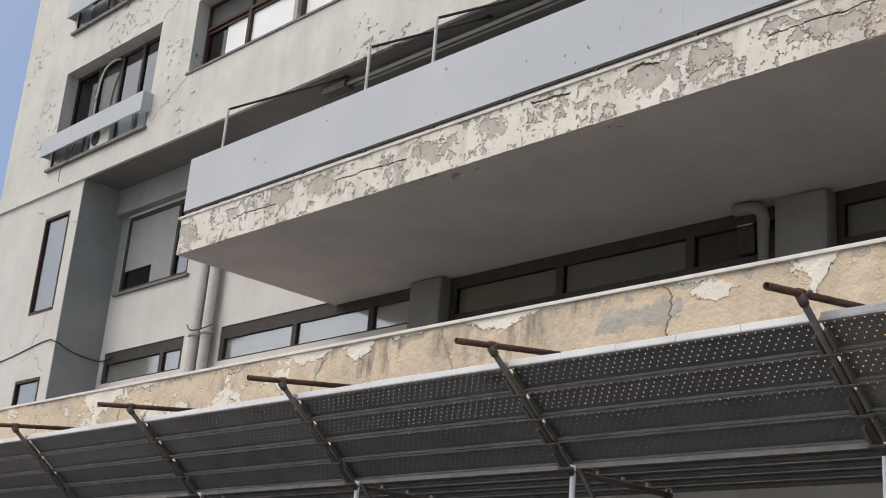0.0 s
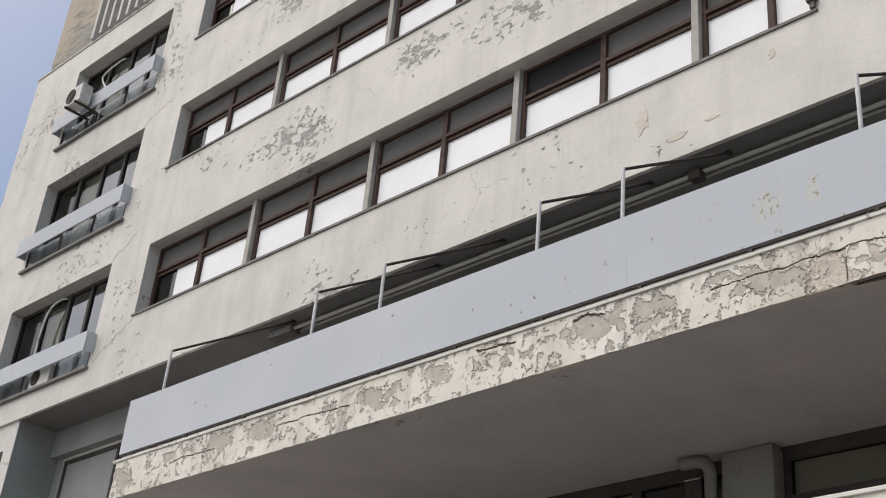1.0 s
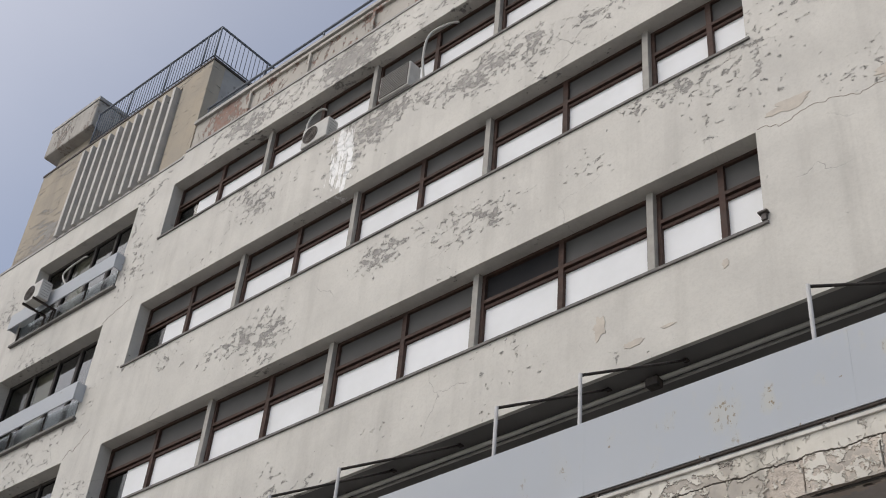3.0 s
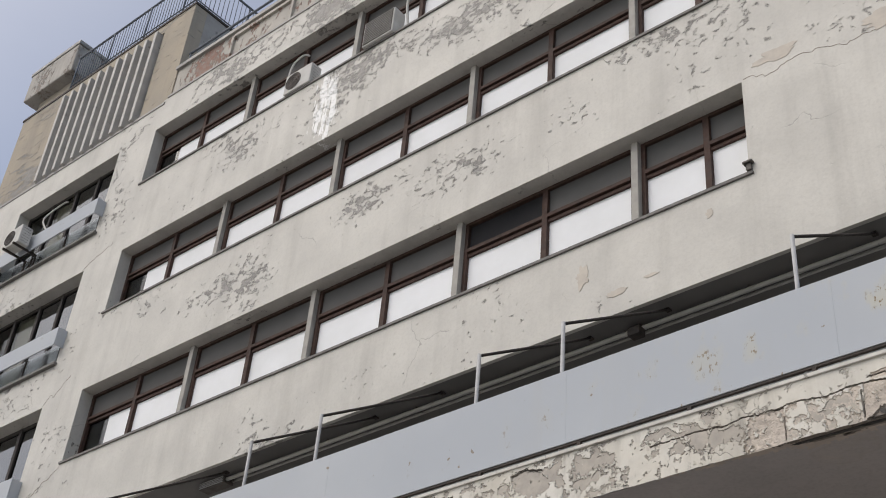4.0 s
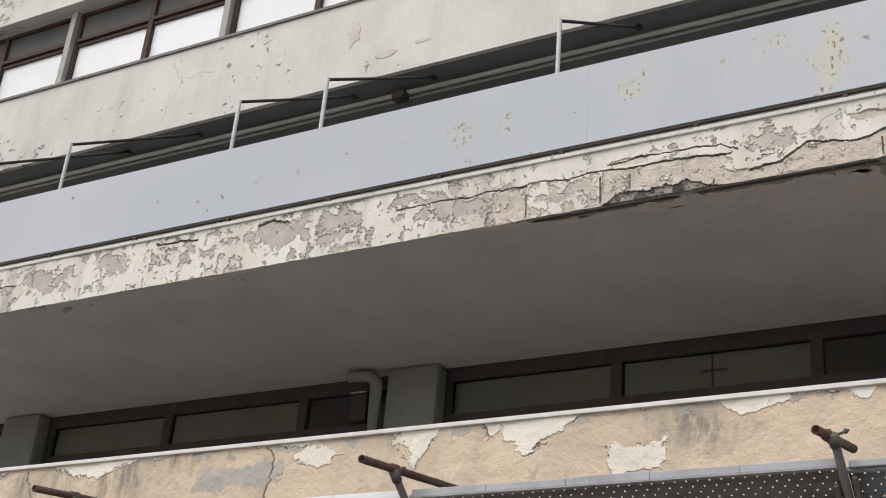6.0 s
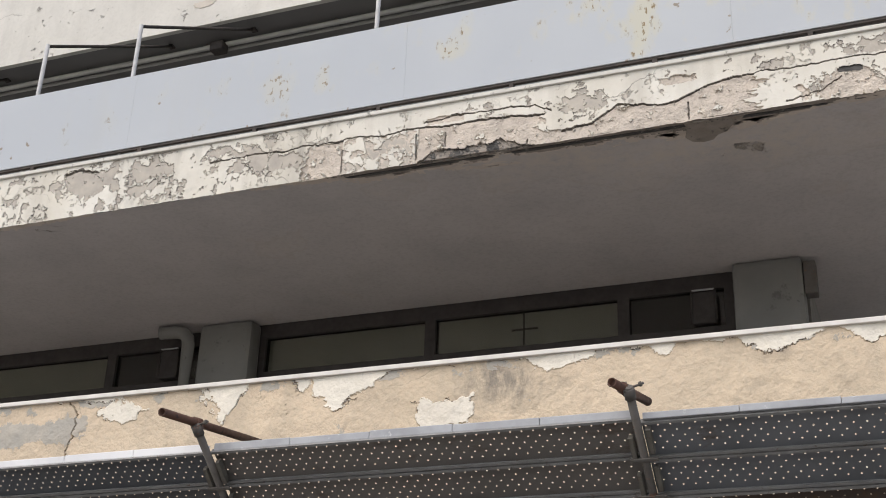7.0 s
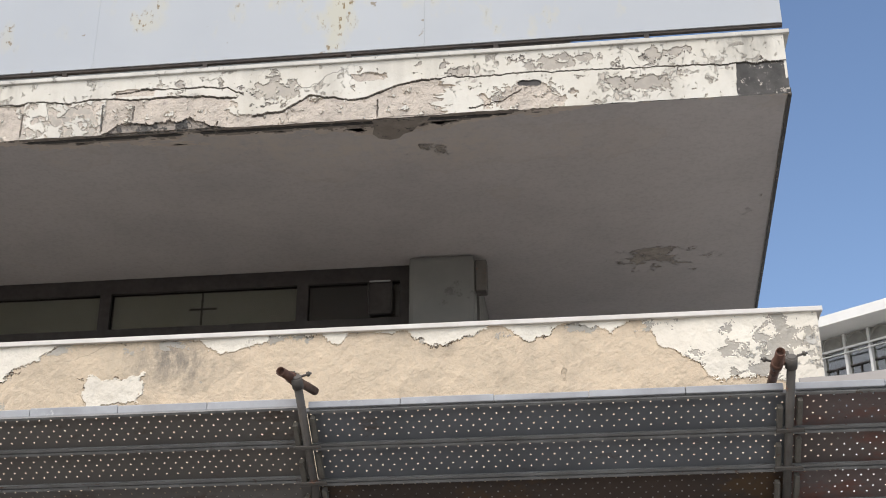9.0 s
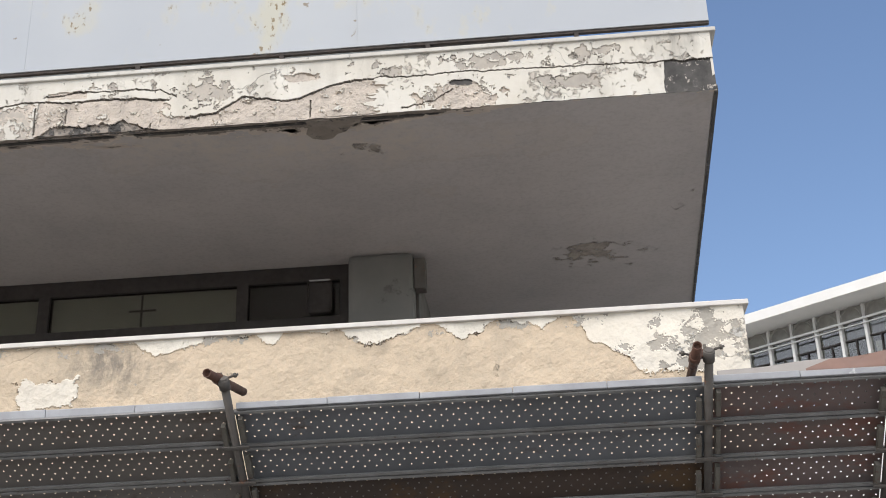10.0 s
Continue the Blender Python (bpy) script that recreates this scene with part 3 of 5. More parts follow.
def guard_panel(dz, shift):
    """The painted board fixed before each tower window."""
    p = thing("balcony_panel", "pale grey painted metal board fixed before a tower window", "panel", "boards of the tower windows")
    z0, z1 = 11.38 + dz + shift, 11.80 + dz + shift
    part("board", soft_box(J1 - 0.12, J2 + 0.10, YF - 0.22, YF - 0.19, z0, z1, 0.008), PANEL, p)
    part("bracket", soft_box(J2 + 0.07, J2 + 0.10, YF - 0.188, YF - 0.001, z0 + 0.02, z1, 0.006), PANEL, p)
    part("bracket", soft_box(J1 - 0.12, J1 - 0.09, YF - 0.188, YF - 0.001, z0 + 0.02, z1, 0.006), PANEL, p)


for k in range(3):
    tower_window("window_%d" % (k + 4), PITCH * k)
    guard_panel(PITCH * k, 0.06 * k)

# ---- roof edge and penthouse ----
structure("roof", boxes((XL + 0.3, XR - 0.3, T, 24.0, 20.55, 20.85)), CONCRETE, "flat concrete roof of the building", "roof")
rp = thing("roof_parapet", "roof parapet with flaking red and cream paint and sunk panels", "parapet", "", "structure")
PX0 = -19.42
part("parapet_wall", boxes((PX0, XR, YF + 0.07, YF + 0.3, 20.90, 21.80)), REDPEEL, rp)
part("coping", boxes((PX0 - 0.02, XR + 0.03, YF + 0.0, YF + 0.36, 21.80, 21.90)), CONCRETE, rp, "grey weathered coping")
part("ledge", boxes((PX0, XR, YF - 0.02, YF + 0.07, 20.90, 20.96)), CONCRETE, rp)
x = -17.45
while x < XR:
    part("rib", boxes((x - 0.035, x + 0.035, YF + 0.01, YF + 0.069, 20.965, 21.70)), REDPEEL, rp)
    if x + 1.9 < XR:
        part("rib", boxes((x + 0.035, x + 1.865, YF + 0.01, YF + 0.069, 21.62, 21.70)), REDPEEL, rp)
    x += 1.9
rr = thing("roof_railing", "blue-grey steel railing along the roof parapet", "railing")
bm = bmesh.new()
tube(bm, (PX0 + 0.05, YF + 0.2, 22.42), (XR, YF + 0.2, 22.42), 0.03, 8)
part("handrail", bm, RAIL, rr)
bm = bmesh.new()
tube(bm, (PX0 + 0.05, YF + 0.2, 22.08), (XR, YF + 0.2, 22.08), 0.018, 8)
part("rail_bar", bm, RAIL, rr)
for i in range(11):
    bm = bmesh.new()
    tube(bm, (PX0 + 0.1 + i * 1.93, YF + 0.2, 21.90), (PX0 + 0.1 + i * 1.93, YF + 0.2, 22.42), 0.022, 8)
    part("post", bm, RAIL, rr)

ph = thing("penthouse", "stone-clad roof storey with tall vertical concrete fins", "penthouse", "", "structure")
PH0, PH1, PHZ = -26.55, -19.42, 24.02
part("wall", boxes((PH0, -24.5, YF + 0.04, YF + 0.4, 20.80, PHZ), (-20.5, PH1, YF + 0.04, YF + 0.4, 20.80, PHZ), (-24.5, -20.5, YF + 0.04, YF + 0.4, 23.72, PHZ),
                   (-24.5, -20.5, YF + 0.26, YF + 0.39, 20.8, 23.72)), STONE, ph, "buff weathered stone cladding")
part("wall", boxes((PH1 - 0.3, PH1 + 0.003, YF + 0.4, YF + 3.4, 20.85, PHZ - 0.003), (PH0, PH0 + 0.3, YF + 0.4, YF + 3.4, 20.85, PHZ - 0.003), (PH0 + 0.3, PH1 - 0.3, YF + 3.1, YF + 3.4, 20.85, PHZ - 0.003)), CONCRETE, ph, "grey rendered side walls")
part("roof", boxes((PH0 - 0.03, PH1 + 0.03, YF + 0.02, YF + 3.45, PHZ, PHZ + 0.07)), IRON, ph, "thin dark roof edge")
part("ledge", boxes((XL, -19.5, YF - 0.02, YF + 0.04, 20.76, 20.83)), CONCRETE, ph)
for i in range(11):
    x = -24.40 + i * 0.375
    part("fin", soft_box(x - 0.055, x + 0.055, YF - 0.10, YF + 0.258, 20.83, 23.72 - 0.05 * (i % 2), 0.012), FIN, ph, "pale upright concrete fin")
for i in (1, 3, 6, 9):
    x = -24.40 + i * 0.375
    part("louvre_opening", boxes((x + 0.06, x + 0.315, YF + 0.22, YF + 0.257, 22.7, 23.7)), DARKFRAME, ph)
for i in range(10):
    x = -24.40 + i * 0.375
    part("backing", boxes((x + 0.056, x + 0.319, YF + 0.17, YF + 0.205, 20.83, 22.69)), CONCRETE, ph)

pr = thing("penthouse_railing", "blue-grey steel baluster railing round the penthouse roof", "railing")
RZ0, RZ1 = PHZ + 0.07, PHZ + 1.15
for (xa, ya, xb, yb2) in ((-24.45, YF + 0.02, PH1, YF + 0.02), (PH1, YF + 0.02, PH1, YF + 3.3)):
    bm = bmesh.new()
    tube(bm, (xa, ya, RZ1), (xb, yb2, RZ1), 0.03, 8)
    part("handrail", bm, RAIL, pr)
    bm = bmesh.new()
    tube(bm, (xa, ya, RZ0 + 0.08), (xb, yb2, RZ0 + 0.08), 0.018, 6)
    part("rail_bar", bm, RAIL, pr)
    L = math.hypot(xb - xa, yb2 - ya)
    n = int(L / 0.125)
    for i in range(n + 1):
        s = i / n
        px, py = xa + (xb - xa) * s, ya + (yb2 - ya) * s
        bm = bmesh.new()
        thick = 0.024 if i % 12 == 0 else 0.009
        tube(bm, (px, py, RZ0), (px, py, RZ1), thick, 6)
        part("baluster", bm, RAIL, pr)
cb = thing("roof_block", "weathered concrete block jutting over the roof corner", "concrete block")
part("stem", soft_box(-26.4, -24.95, YF + 0.2, YF + 1.3, PHZ + 0.07, 24.75, 0.03), STONE, cb)
part("body", soft_box(-26.75, -24.55, YF - 0.1, YF + 1.6, 24.75, 25.72, 0.05), GRIMY, cb)
part("cap", soft_box(-26.78, -24.52, YF - 0.12, YF + 1.65, 25.72, 25.84, 0.02), CONCRETE, cb)

# ---- lower end wall and recess ----
bm = bmesh.new()
YL = YF + 0.05
XC = -23.11
box(bm, XL, -24.55, YL, YB, 0.14, SOF - 0.05)
box(bm, -23.5, XC - 0.02, YL, YB, 0.14, SOF - 0.05)
for lo, hi in ((0.14, 4.6), (6.48, 7.86), (9.98, SOF - 0.05)):
    box(bm, -24.55, -23.5, YL, YB, lo, hi)
structure("wall_end", bm, LOWER, "off-white painted lower end wall with fine cracks", "wall")
structure("wall_recess", boxes((XC - 0.018, XC, YL + 0.003, YB, 0.14, SOF - 0.03)), RECESS, "dark grey side of the recess", "wall")
for i, (z0, z1) in enumerate(((7.86, 9.98), (4.6, 6.48))):
    w = thing("window_%d" % (7 + i), "narrow tall window with a dark frame in the end wall", "window", "windows of the end wall", "structure")
    part("window_frame", boxes((-24.55, -24.50, YL - 0.01, YL + 0.10, z0, z1), (-23.55, -23.5, YL - 0.01, YL + 0.10, z0, z1), (-24.50, -23.55, YL - 0.01, YL + 0.10, z1 - 0.06, z1), (-24.50, -23.55, YL - 0.01, YL + 0.10, z0, z0 + 0.06)), BROWN, w)
    part("pane", boxes((-24.50, -23.55, YL + 0.04, YL + 0.046, z0 + 0.06, z1 - 0.06)), GLASS_SOFT, w)
    part("curtain", boxes((-24.49, -23.56, YL + 0.07, YL + 0.08, z0 + 0.07, z1 - 0.07)), SHADE, w, "grey blind behind the glass")

COLS = [-13.30, -7.15, -1.18]
XE = -0.84                                   # right end of the lower storeys
bm = bmesh.new()
box(bm, XC, XE, YB, YB + 0.3, 9.97, SOF - 0.03)
box(bm, XC, -22.85, YB, YB + 0.3, 7.1, 9.97)
box(bm, -22.85, -20.30, YB, YB + 0.3, 7.1, 8.33)
box(bm, -20.30, -15.7, YB, YB + 0.3, 7.1, 9.97)
box(bm, XC, XE, YB, YB + 0.3, 0.14, 5.0)
box(bm, XC, -22.95, YB, YB + 0.3, 5.0, 7.1)
box(bm, -20.05, -18.85, YB, YB + 0.3, 5.0, 7.1)
box(bm, -22.95, -20.05, YB, YB + 0.3, 5.0, 6.469)
box(bm, -18.85, -13.3, YB, YB + 0.3, 5.0, 6.469)
# shade under the overhang is put into this wall's colour
structure("wall_balcony", boxes((-15.7, XE, YB, YB + 0.3, 7.1, 9.97)), RECESS, "wall behind the upper balcony, its shade put in as dark grey", "wall")
structure("wall_lower", bm, LOWER, "pale painted set-back wall behind the balconies", "wall")
# takes the column tone, much darker than the front wall
structure("wall_lower_side", boxes((XE - 0.3, XE, YB + 0.3, 24, 0.14, SOF - 0.03)), COLUMN, "dark grey side wall of the lower storeys", "wall")
structure("wall_recess_back", boxes((XC + 0.001, -22.86, YB - 0.006, YB - 0.001, 8.33, 10.019)), RECESS, "dark grey strip beside the recess window", "wall")
structure("trim_lintel", boxes((XC + 0.002, -19.7, YB - 0.18, YB - 0.002, 10.02, SOF - 0.03)), RECESS, "grey lintel beam over the recess window", "trim")
structure("wall_lower_inner", boxes((XC, XE - 0.3, 14.6, 14.7, 0.14, SOF - 0.03)), INNER, "plain plaster wall of the rooms behind", "wall")
structure("floor_lower", boxes((XC, XE - 0.3, YB + 0.3, 14.6, 7.1, 7.6), (XC, XE - 0.3, YB + 0.3, 14.6, 3.9, 4.2)), INNER, "plain storey floors of the lower rooms", "floor")

w = thing("window_9", "recess window with a dark frame and a white roller blind", "window", "", "structure")
part("window_frame", boxes((-22.85, -22.77, YB + 0.02, YB + 0.14, 8.33, 9.97), (-20.38, -20.3, YB + 0.02, YB + 0.14, 8.33, 9.97), (-20.95, -20.87, YB + 0.02, YB + 0.14, 8.41, 9.89), (-22.77, -20.38, YB + 0.02, YB + 0.14, 9.89, 9.97), (-22.77, -20.38, YB + 0.02, YB + 0.14, 8.33, 8.41)), DARKFRAME, w)
part("pane", boxes((-22.77, -20.95, YB + 0.07, YB + 0.076, 8.41, 9.89)), GLASS_DARK, w)
part("pane", boxes((-20.87, -20.38, YB + 0.07, YB + 0.076, 8.41, 9.89)), GLASS, w)
part("blind", boxes((-22.77, -20.95, YB + 0.045, YB + 0.06, 8.80, 9.89), (-21.75, -20.95, YB + 0.045, YB + 0.06, 8.41, 8.80)), SHADE, w, "pale roller blind")
part("window_sill", boxes((-22.95, -20.2, YB - 0.06, YB + 0.019, 8.28, 8.33)), SILL, w)


def ribbon(name, a, b, xs, dark_to=None, z0=5.0, pane=None):
    """A strip window under the balcony, from a to b with frames at xs."""
    w = thing(name, "dark-framed strip window in the shade of the balcony", "window", "strip windows under the balcony", "structure")
    bm = bmesh.new()
    y0, y1 = YB + 0.02, YB + 0.13
    for x in [a + 0.04] + list(xs) + [b - 0.04]:
        box(bm, x - 0.06, x + 0.06, y0, y1, z0, 7.099)
    edges = [a + 0.04] + list(xs) + [b - 0.04]
    for p, q in zip(edges, edges[1:]):
        box(bm, p + 0.06, q - 0.06, y0, y1, 6.87, 7.099)
        if pane:
            box(bm, p + 0.06, q - 0.06, y0, y1, z0, 6.50)
            continue
        box(bm, p + 0.06, q - 0.06, y0, y1, 6.36, 6.47)
        box(bm, p + 0.06, q - 0.06, y0, y1, z0, z0 + 0.08)
    part("window_frame", bm, DARKFRAME, w, "dark frame")
    for i, (p, q) in enumerate(zip(edges, edges[1:])):
        last = dark_to is not None and q > dark_to
        if pane:
            part("pane", boxes((p + 0.06, q - 0.06, YB + 0.06, YB + 0.066, 6.50, 6.87)), pane, w)
            part("curtain", boxes((p + 0.065, q - 0.065, YB + 0.085, YB + 0.1, 6.51, 6.865)), CURTAIN, w, "pale curtain behind the glass")
            continue
        part("pane", boxes((p + 0.06, q - 0.06, YB + 0.06, YB + 0.066, 6.47, 6.87)), GLASS_DARK, w)
        part("pane", boxes((p + 0.06, q - 0.06, YB + 0.06, YB + 0.066, z0 + 0.08, 6.36)), GLASS_DARK, w)
        if not last:
            part("curtain", boxes((p + 0.08, q - 0.08, YB + 0.09, YB + 0.11, z0 + 0.1, 6.86)), CURTAIN, w, "pale curtain behind the glass")


ribbon("window_10", -22.95, -20.05, [-20.8], None, 6.47, GLASS_SOFT)
ribbon("window_11", -18.85, -13.62, [-16.7, -14.75], None, 6.47, GLASS_SOFT)
ribbon("window_12", -12.98, -7.5, [-10.9, -8.8], -8.0)
ribbon("window_13", -6.85, -1.53, [-4.76, -2.65], -2.0)
cr = thing("window_latch", "thin dark cross-shaped latch bar behind a shaded pane", "latch")
part("bar", boxes((-3.735, -3.715, YB + 0.072, YB + 0.084, 6.50, 6.86)), DARKFRAME, cr)
part("bar", boxes((-3.86, -3.736, YB + 0.072, YB + 0.084, 6.665, 6.685), (-3.714, -3.57, YB + 0.072, YB + 0.084, 6.665, 6.685)), DARKFRAME, cr)

# columns and downpipes
for x in COLS:
    c = thing("column", "grey painted concrete column under the balcony slab", "column", "columns of the lower wall", "structure")
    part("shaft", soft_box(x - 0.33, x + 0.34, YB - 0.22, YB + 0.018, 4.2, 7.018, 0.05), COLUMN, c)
bm = bmesh.new()
sweep(bm, [(-7.60, 11.86, 4.2), (-7.60, 11.86, 6.78), (-7.61, 11.85, 6.86), (-7.66, 11.84, 6.92), (-7.75, 11.83, 6.94), (-7.95, 11.80, 6.94)], 0.075, 12)
dp = thing("downpipe", "grey painted downpipe beside a column", "pipe")
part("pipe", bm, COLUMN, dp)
for x, r in ((-19.44, 0.10), (-19.06, 0.10)):
    d = thing("downpipe", "pale painted downpipe on the recess wall", "pipe", "downpipes of the recess")
    bm = bmesh.new()
    tube(bm, (x, YB - 0.16, 0.14), (x, YB - 0.16, SOF - 0.04), r, 14)
    part("pipe", bm, PIPE, d)
    for z in (6.95, 9.1):
        bm = bmesh.new()
        tube(bm, (x, YB - 0.16, z), (x, YB - 0.16, z + 0.06), r + 0.02, 14)
        part("collar", bm, PIPE, d)
# dark strip that fills the gap between the two pipes
structure("trim_pipe_gap", boxes((-19.335, -19.165, YB - 0.10, YB - 0.002, 0.14, SOF - 0.04)), SILL, "dark strip between the downpipes", "trim")

# ---- upper balcony ----
bal = thing("balcony", "long cantilevered balcony with a peeling plaster edge and sheet-metal panels", "balcony", "", "structure")


def relief(name, x0, x1, z0, z1, cell, shape, materials):
    """A weathered face towards the street: a fine grid; shape(x, z) gives the coat that shows and how deep it lies."""
    nx, nz = int((x1 - x0) / cell), int((z1 - z0) / cell)
    verts, kinds = [], []
    for i in range(nx + 1):
        x = x0 + (x1 - x0) * i / nx
        for j in range(nz + 1):
            z = z0 + (z1 - z0) * j / nz
            kind, y, lift = shape(x, z)
            verts.append((x, y, z + lift))
            kinds.append(kind)
    faces, mats = [], []
    for i in range(nx):
        for j in range(nz):
            a = i * (nz + 1) + j
            faces.append((a, a + nz + 1, a + nz + 2, a + 1))
            mats.append(kinds[a])
    me = bpy.data.meshes.new(name)
    me.from_pydata(verts, [], faces)
    for m in materials:
        me.materials.append(m)
    me.polygons.foreach_set("material_index", mats)
    me.update()
    return me


def fbm(x, y, seed, octaves=5):
    return noise.fractal(Vector((x, y, seed)), 0.8, 2.1, octaves)


def ragged(x, z, seed, octaves=7):
    return noise.fractal(Vector((x, z, seed)), 0.5, 2.2, octaves)


# open cracks of the plaster edge: (x, z) along each line
CRACKS = [
    [(-3.67, 7.40), (-3.38, 7.455), (-3.2, 7.42), (-2.66, 7.41), (-2.52, 7.33)],
    [(-4.75, 7.37), (-4.0, 7.36), (-3.3, 7.35), (-2.56, 7.31)],
    [(-2.44, 7.10), (-2.2, 7.13), (-2.03, 7.22), (-1.95, 7.29), (-1.79, 7.23), (-1.6, 7.20), (-1.29, 7.30), (-1.07, 7.36), (-0.51, 7.36), (0.38, 7.35), (1.47, 7.32), (1.93, 7.31)],
    [(-5.79, 7.37), (-5.2, 7.365), (-4.7, 7.375)],
    [(-12.05, 7.36), (-11.4, 7.37), (-10.72, 7.34)],
    [(-0.63, 7.06), (-0.35, 7.12), (-0.2, 7.2)],
    [(-7.42, 7.50), (-7.25, 7.515), (-7.04, 7.48)],
    [(-8.74, 7.51), (-8.5, 7.50), (-8.18, 7.47)],
    [(-14.6, 7.30), (-13.9, 7.33), (-13.3, 7.31)],
]
# places where the coat has flaked down to grey plaster: x, z, half width, half height
BARE_SPOTS = ((-2.3, 7.33, 0.27, 0.15), (-5.05, 7.25, 0.36, 0.13), (-5.6, 7.44, 0.3, 0.09), (-6.57, 7.33, 0.36, 0.17), (-7.15, 7.40, 0.36, 0.13), (-10.23, 7.33, 0.42, 0.16), (-12.33, 7.36, 0.32, 0.14), (-13.29, 7.38, 0.32, 0.11),
              (-11.9, 7.42, 0.12, 0.06), (-0.7, 7.41, 0.12, 0.06), (0.2, 7.46, 0.42, 0.08), (1.0, 7.43, 0.26, 0.08), (0.72, 7.2, 0.25, 0.09), (-14.35, 7.42, 0.16, 0.08), (-15.45, 7.27, 0.3, 0.26), (-9.3, 7.40, 0.3, 0.1), (-4.1, 7.22, 0.26, 0.1))
JOINTS = ((-4.44, 7.05, 7.28), (-3.73, 7.06, 7.31), (-3.47, 7.15, 7.29), (-2.73, 7.02, 7.09), (-1.38, 7.04, 7.2))


def on_line(line, x):
    """The height of a crack at x, or None beyond its ends."""
    for (xa, za), (xb, zb) in zip(line, line[1:]):
        if xa <= x <= xb:
            return za + (zb - za) * (x - xa) / (xb - xa)
    return None


def fascia_shape(x, z):
    fine = ragged(x * 9, z * 9, 6.0, 5)
    wob = 0.03 * ragged(x * 2.4, z * 2.4, 1.0, 6)
    y = BAL_Y + 0.007 * noise.noise(Vector((x * 1.3, z * 3, 0))) + 0.003 * noise.noise(Vector((x * 7, z * 9, 2)))
    lift = max(0.0, 1 - (z - BAL_Z0) / 0.06) * 0.006 * noise.noise(Vector((x * 8, 0, 5)))
    jag = 0.022 * ragged(x * 3.1, 0.0, 8.0, 7)
    tops = []
    for n, line in enumerate(CRACKS):
        c = on_line(line, x)
        tops.append(c)
        if c is not None:
            wide = 0.0055 + 0.0035 * noise.noise(Vector((x * 4, n, 9)))
            if n == 2 and x > -0.9:
                wide *= 0.75
            if n in (6, 7):
                wide += 0.006
            if abs(z - c - jag) < wide and noise.noise(Vector((x * 1.7, n * 3, 5))) > -0.55:
                return 4, y + 0.028, lift
    for jx, za, zb in JOINTS:
        if abs(x - jx - wob * 0.25) < 0.006 and za < z < zb:
            return 4, y + 0.03, lift
    if x > 1.52 + wob * 0.6 and z < 7.315 + jag:
        return (3 if fine > -0.62 else 1), y + 0.012, lift
    if ((x + 0.13) / 0.08) ** 2 + ((z - 7.262) / 0.028) ** 2 + fine < 0.8:
        return 3, y + 0.012, lift
    # plaster fallen off below the cracks, down to the rough render and blocks
    ends = min(1.0, (x + 3.72) / 0.12, (-2.66 - x) / 0.35)
    if -3.72 < x < -2.66 and z < 7.02 + ends * (0.085 + 0.05 * ragged(x * 2.8, 2.0, 33.0, 6)) + 0.02 * fine:
        return (5 if fine > 0.05 else 3), y + 0.028 + 0.012 * fine, lift
    side = 0.13 * ragged(z * 5.0, round(x * 0.7), 27.0, 6)
    raw = (-3.72 + side * 0.2 < x < -2.52 + side and tops[1] is not None and z < tops[1] + jag) or (-3.64 < x < -3.3 and 7.37 + wob * 0.5 < z < 7.44 + wob * 0.5)
    raw = raw or (-2.70 < x <= -2.44 and z < 7.12 + wob + 0.6 * max(0.0, -2.52 - x))
    raw = raw or (-2.44 < x < -0.86 + side * 1.6 and tops[2] is not None and z < tops[2] + jag)
    raw = raw or (-4.80 + side * 0.6 < x < -4.43 and z < 7.355 + wob * 0.4)
    if -4.43 <= x <= -3.72 + side * 0.2 and z < 7.35 + jag and 0.7 * fine + 0.5 * ragged(x * 3, z * 3, 19.0, 6) > 0.05:
        return (1 if fine > 0.3 else 2), y + 0.007, lift
    raw = raw or ((x + 0.15) / 0.34) ** 2 + ((z - 7.13) / 0.13) ** 2 + 0.8 * fine + wob * 8 < 0.9
    raw = raw or ((x + 1.45) / 0.15) ** 2 + ((z - 7.43) / 0.05) ** 2 + fine < 0.8
    if raw:
        if fine > 0.55:
            return 0, y + 0.002, lift
        return 2, y + 0.012 + 0.010 * ragged(x * 5, z * 5, 3.0), lift
    # flaked coat
    n = 0.60 * ragged(x * 2.6, z * 3.2, 3.0, 8) + 0.62 * fine
    t = 0.55 + 0.12 * noise.noise(Vector((x * 0.55, 1, 1)))
    for cx, cz, rx, rz in BARE_SPOTS:
        if abs(x - cx) < rx * 1.6:
            d = ((x - cx) / rx) ** 2 + ((z - cz) / rz) ** 2
            t -= 0.50 * max(0.0, 1.5 - d)
    if x < -4.8:
        # run marks along the foot, and a drier upper half
        t -= 0.24
        if z < 7.19:
            n += 0.55 * max(0.0, ragged(x * 13, z * 2.2, 14.0, 3)) - 0.12
    if n > t:
        # dark rim painted round flakes, where the relief's own shadow is weak
        if n < t + 0.09 and noise.noise(Vector((x * 2.3, z * 4, 12))) > (0.0 if x < -4.8 else 0.22):
            return 4, y + 0.008, lift
        return 1, y + 0.007, lift
    return 0, y, lift


for xa, xb, cell in ((BAL_X0, -9.0, 0.008), (-9.0, BAL_X1, 0.005)):
    ob = new("fascia", relief("fascia", xa, xb, BAL_Z0, BAL_Z1, cell, fascia_shape, (FASCIA, FASCIA_BARE, FASCIA_RAW, FASCIA_SOOT, CRACK, BROKEN)))
    ob.parent = bal
    tagged(ob, "peeling cream paint over grey plaster and brick")


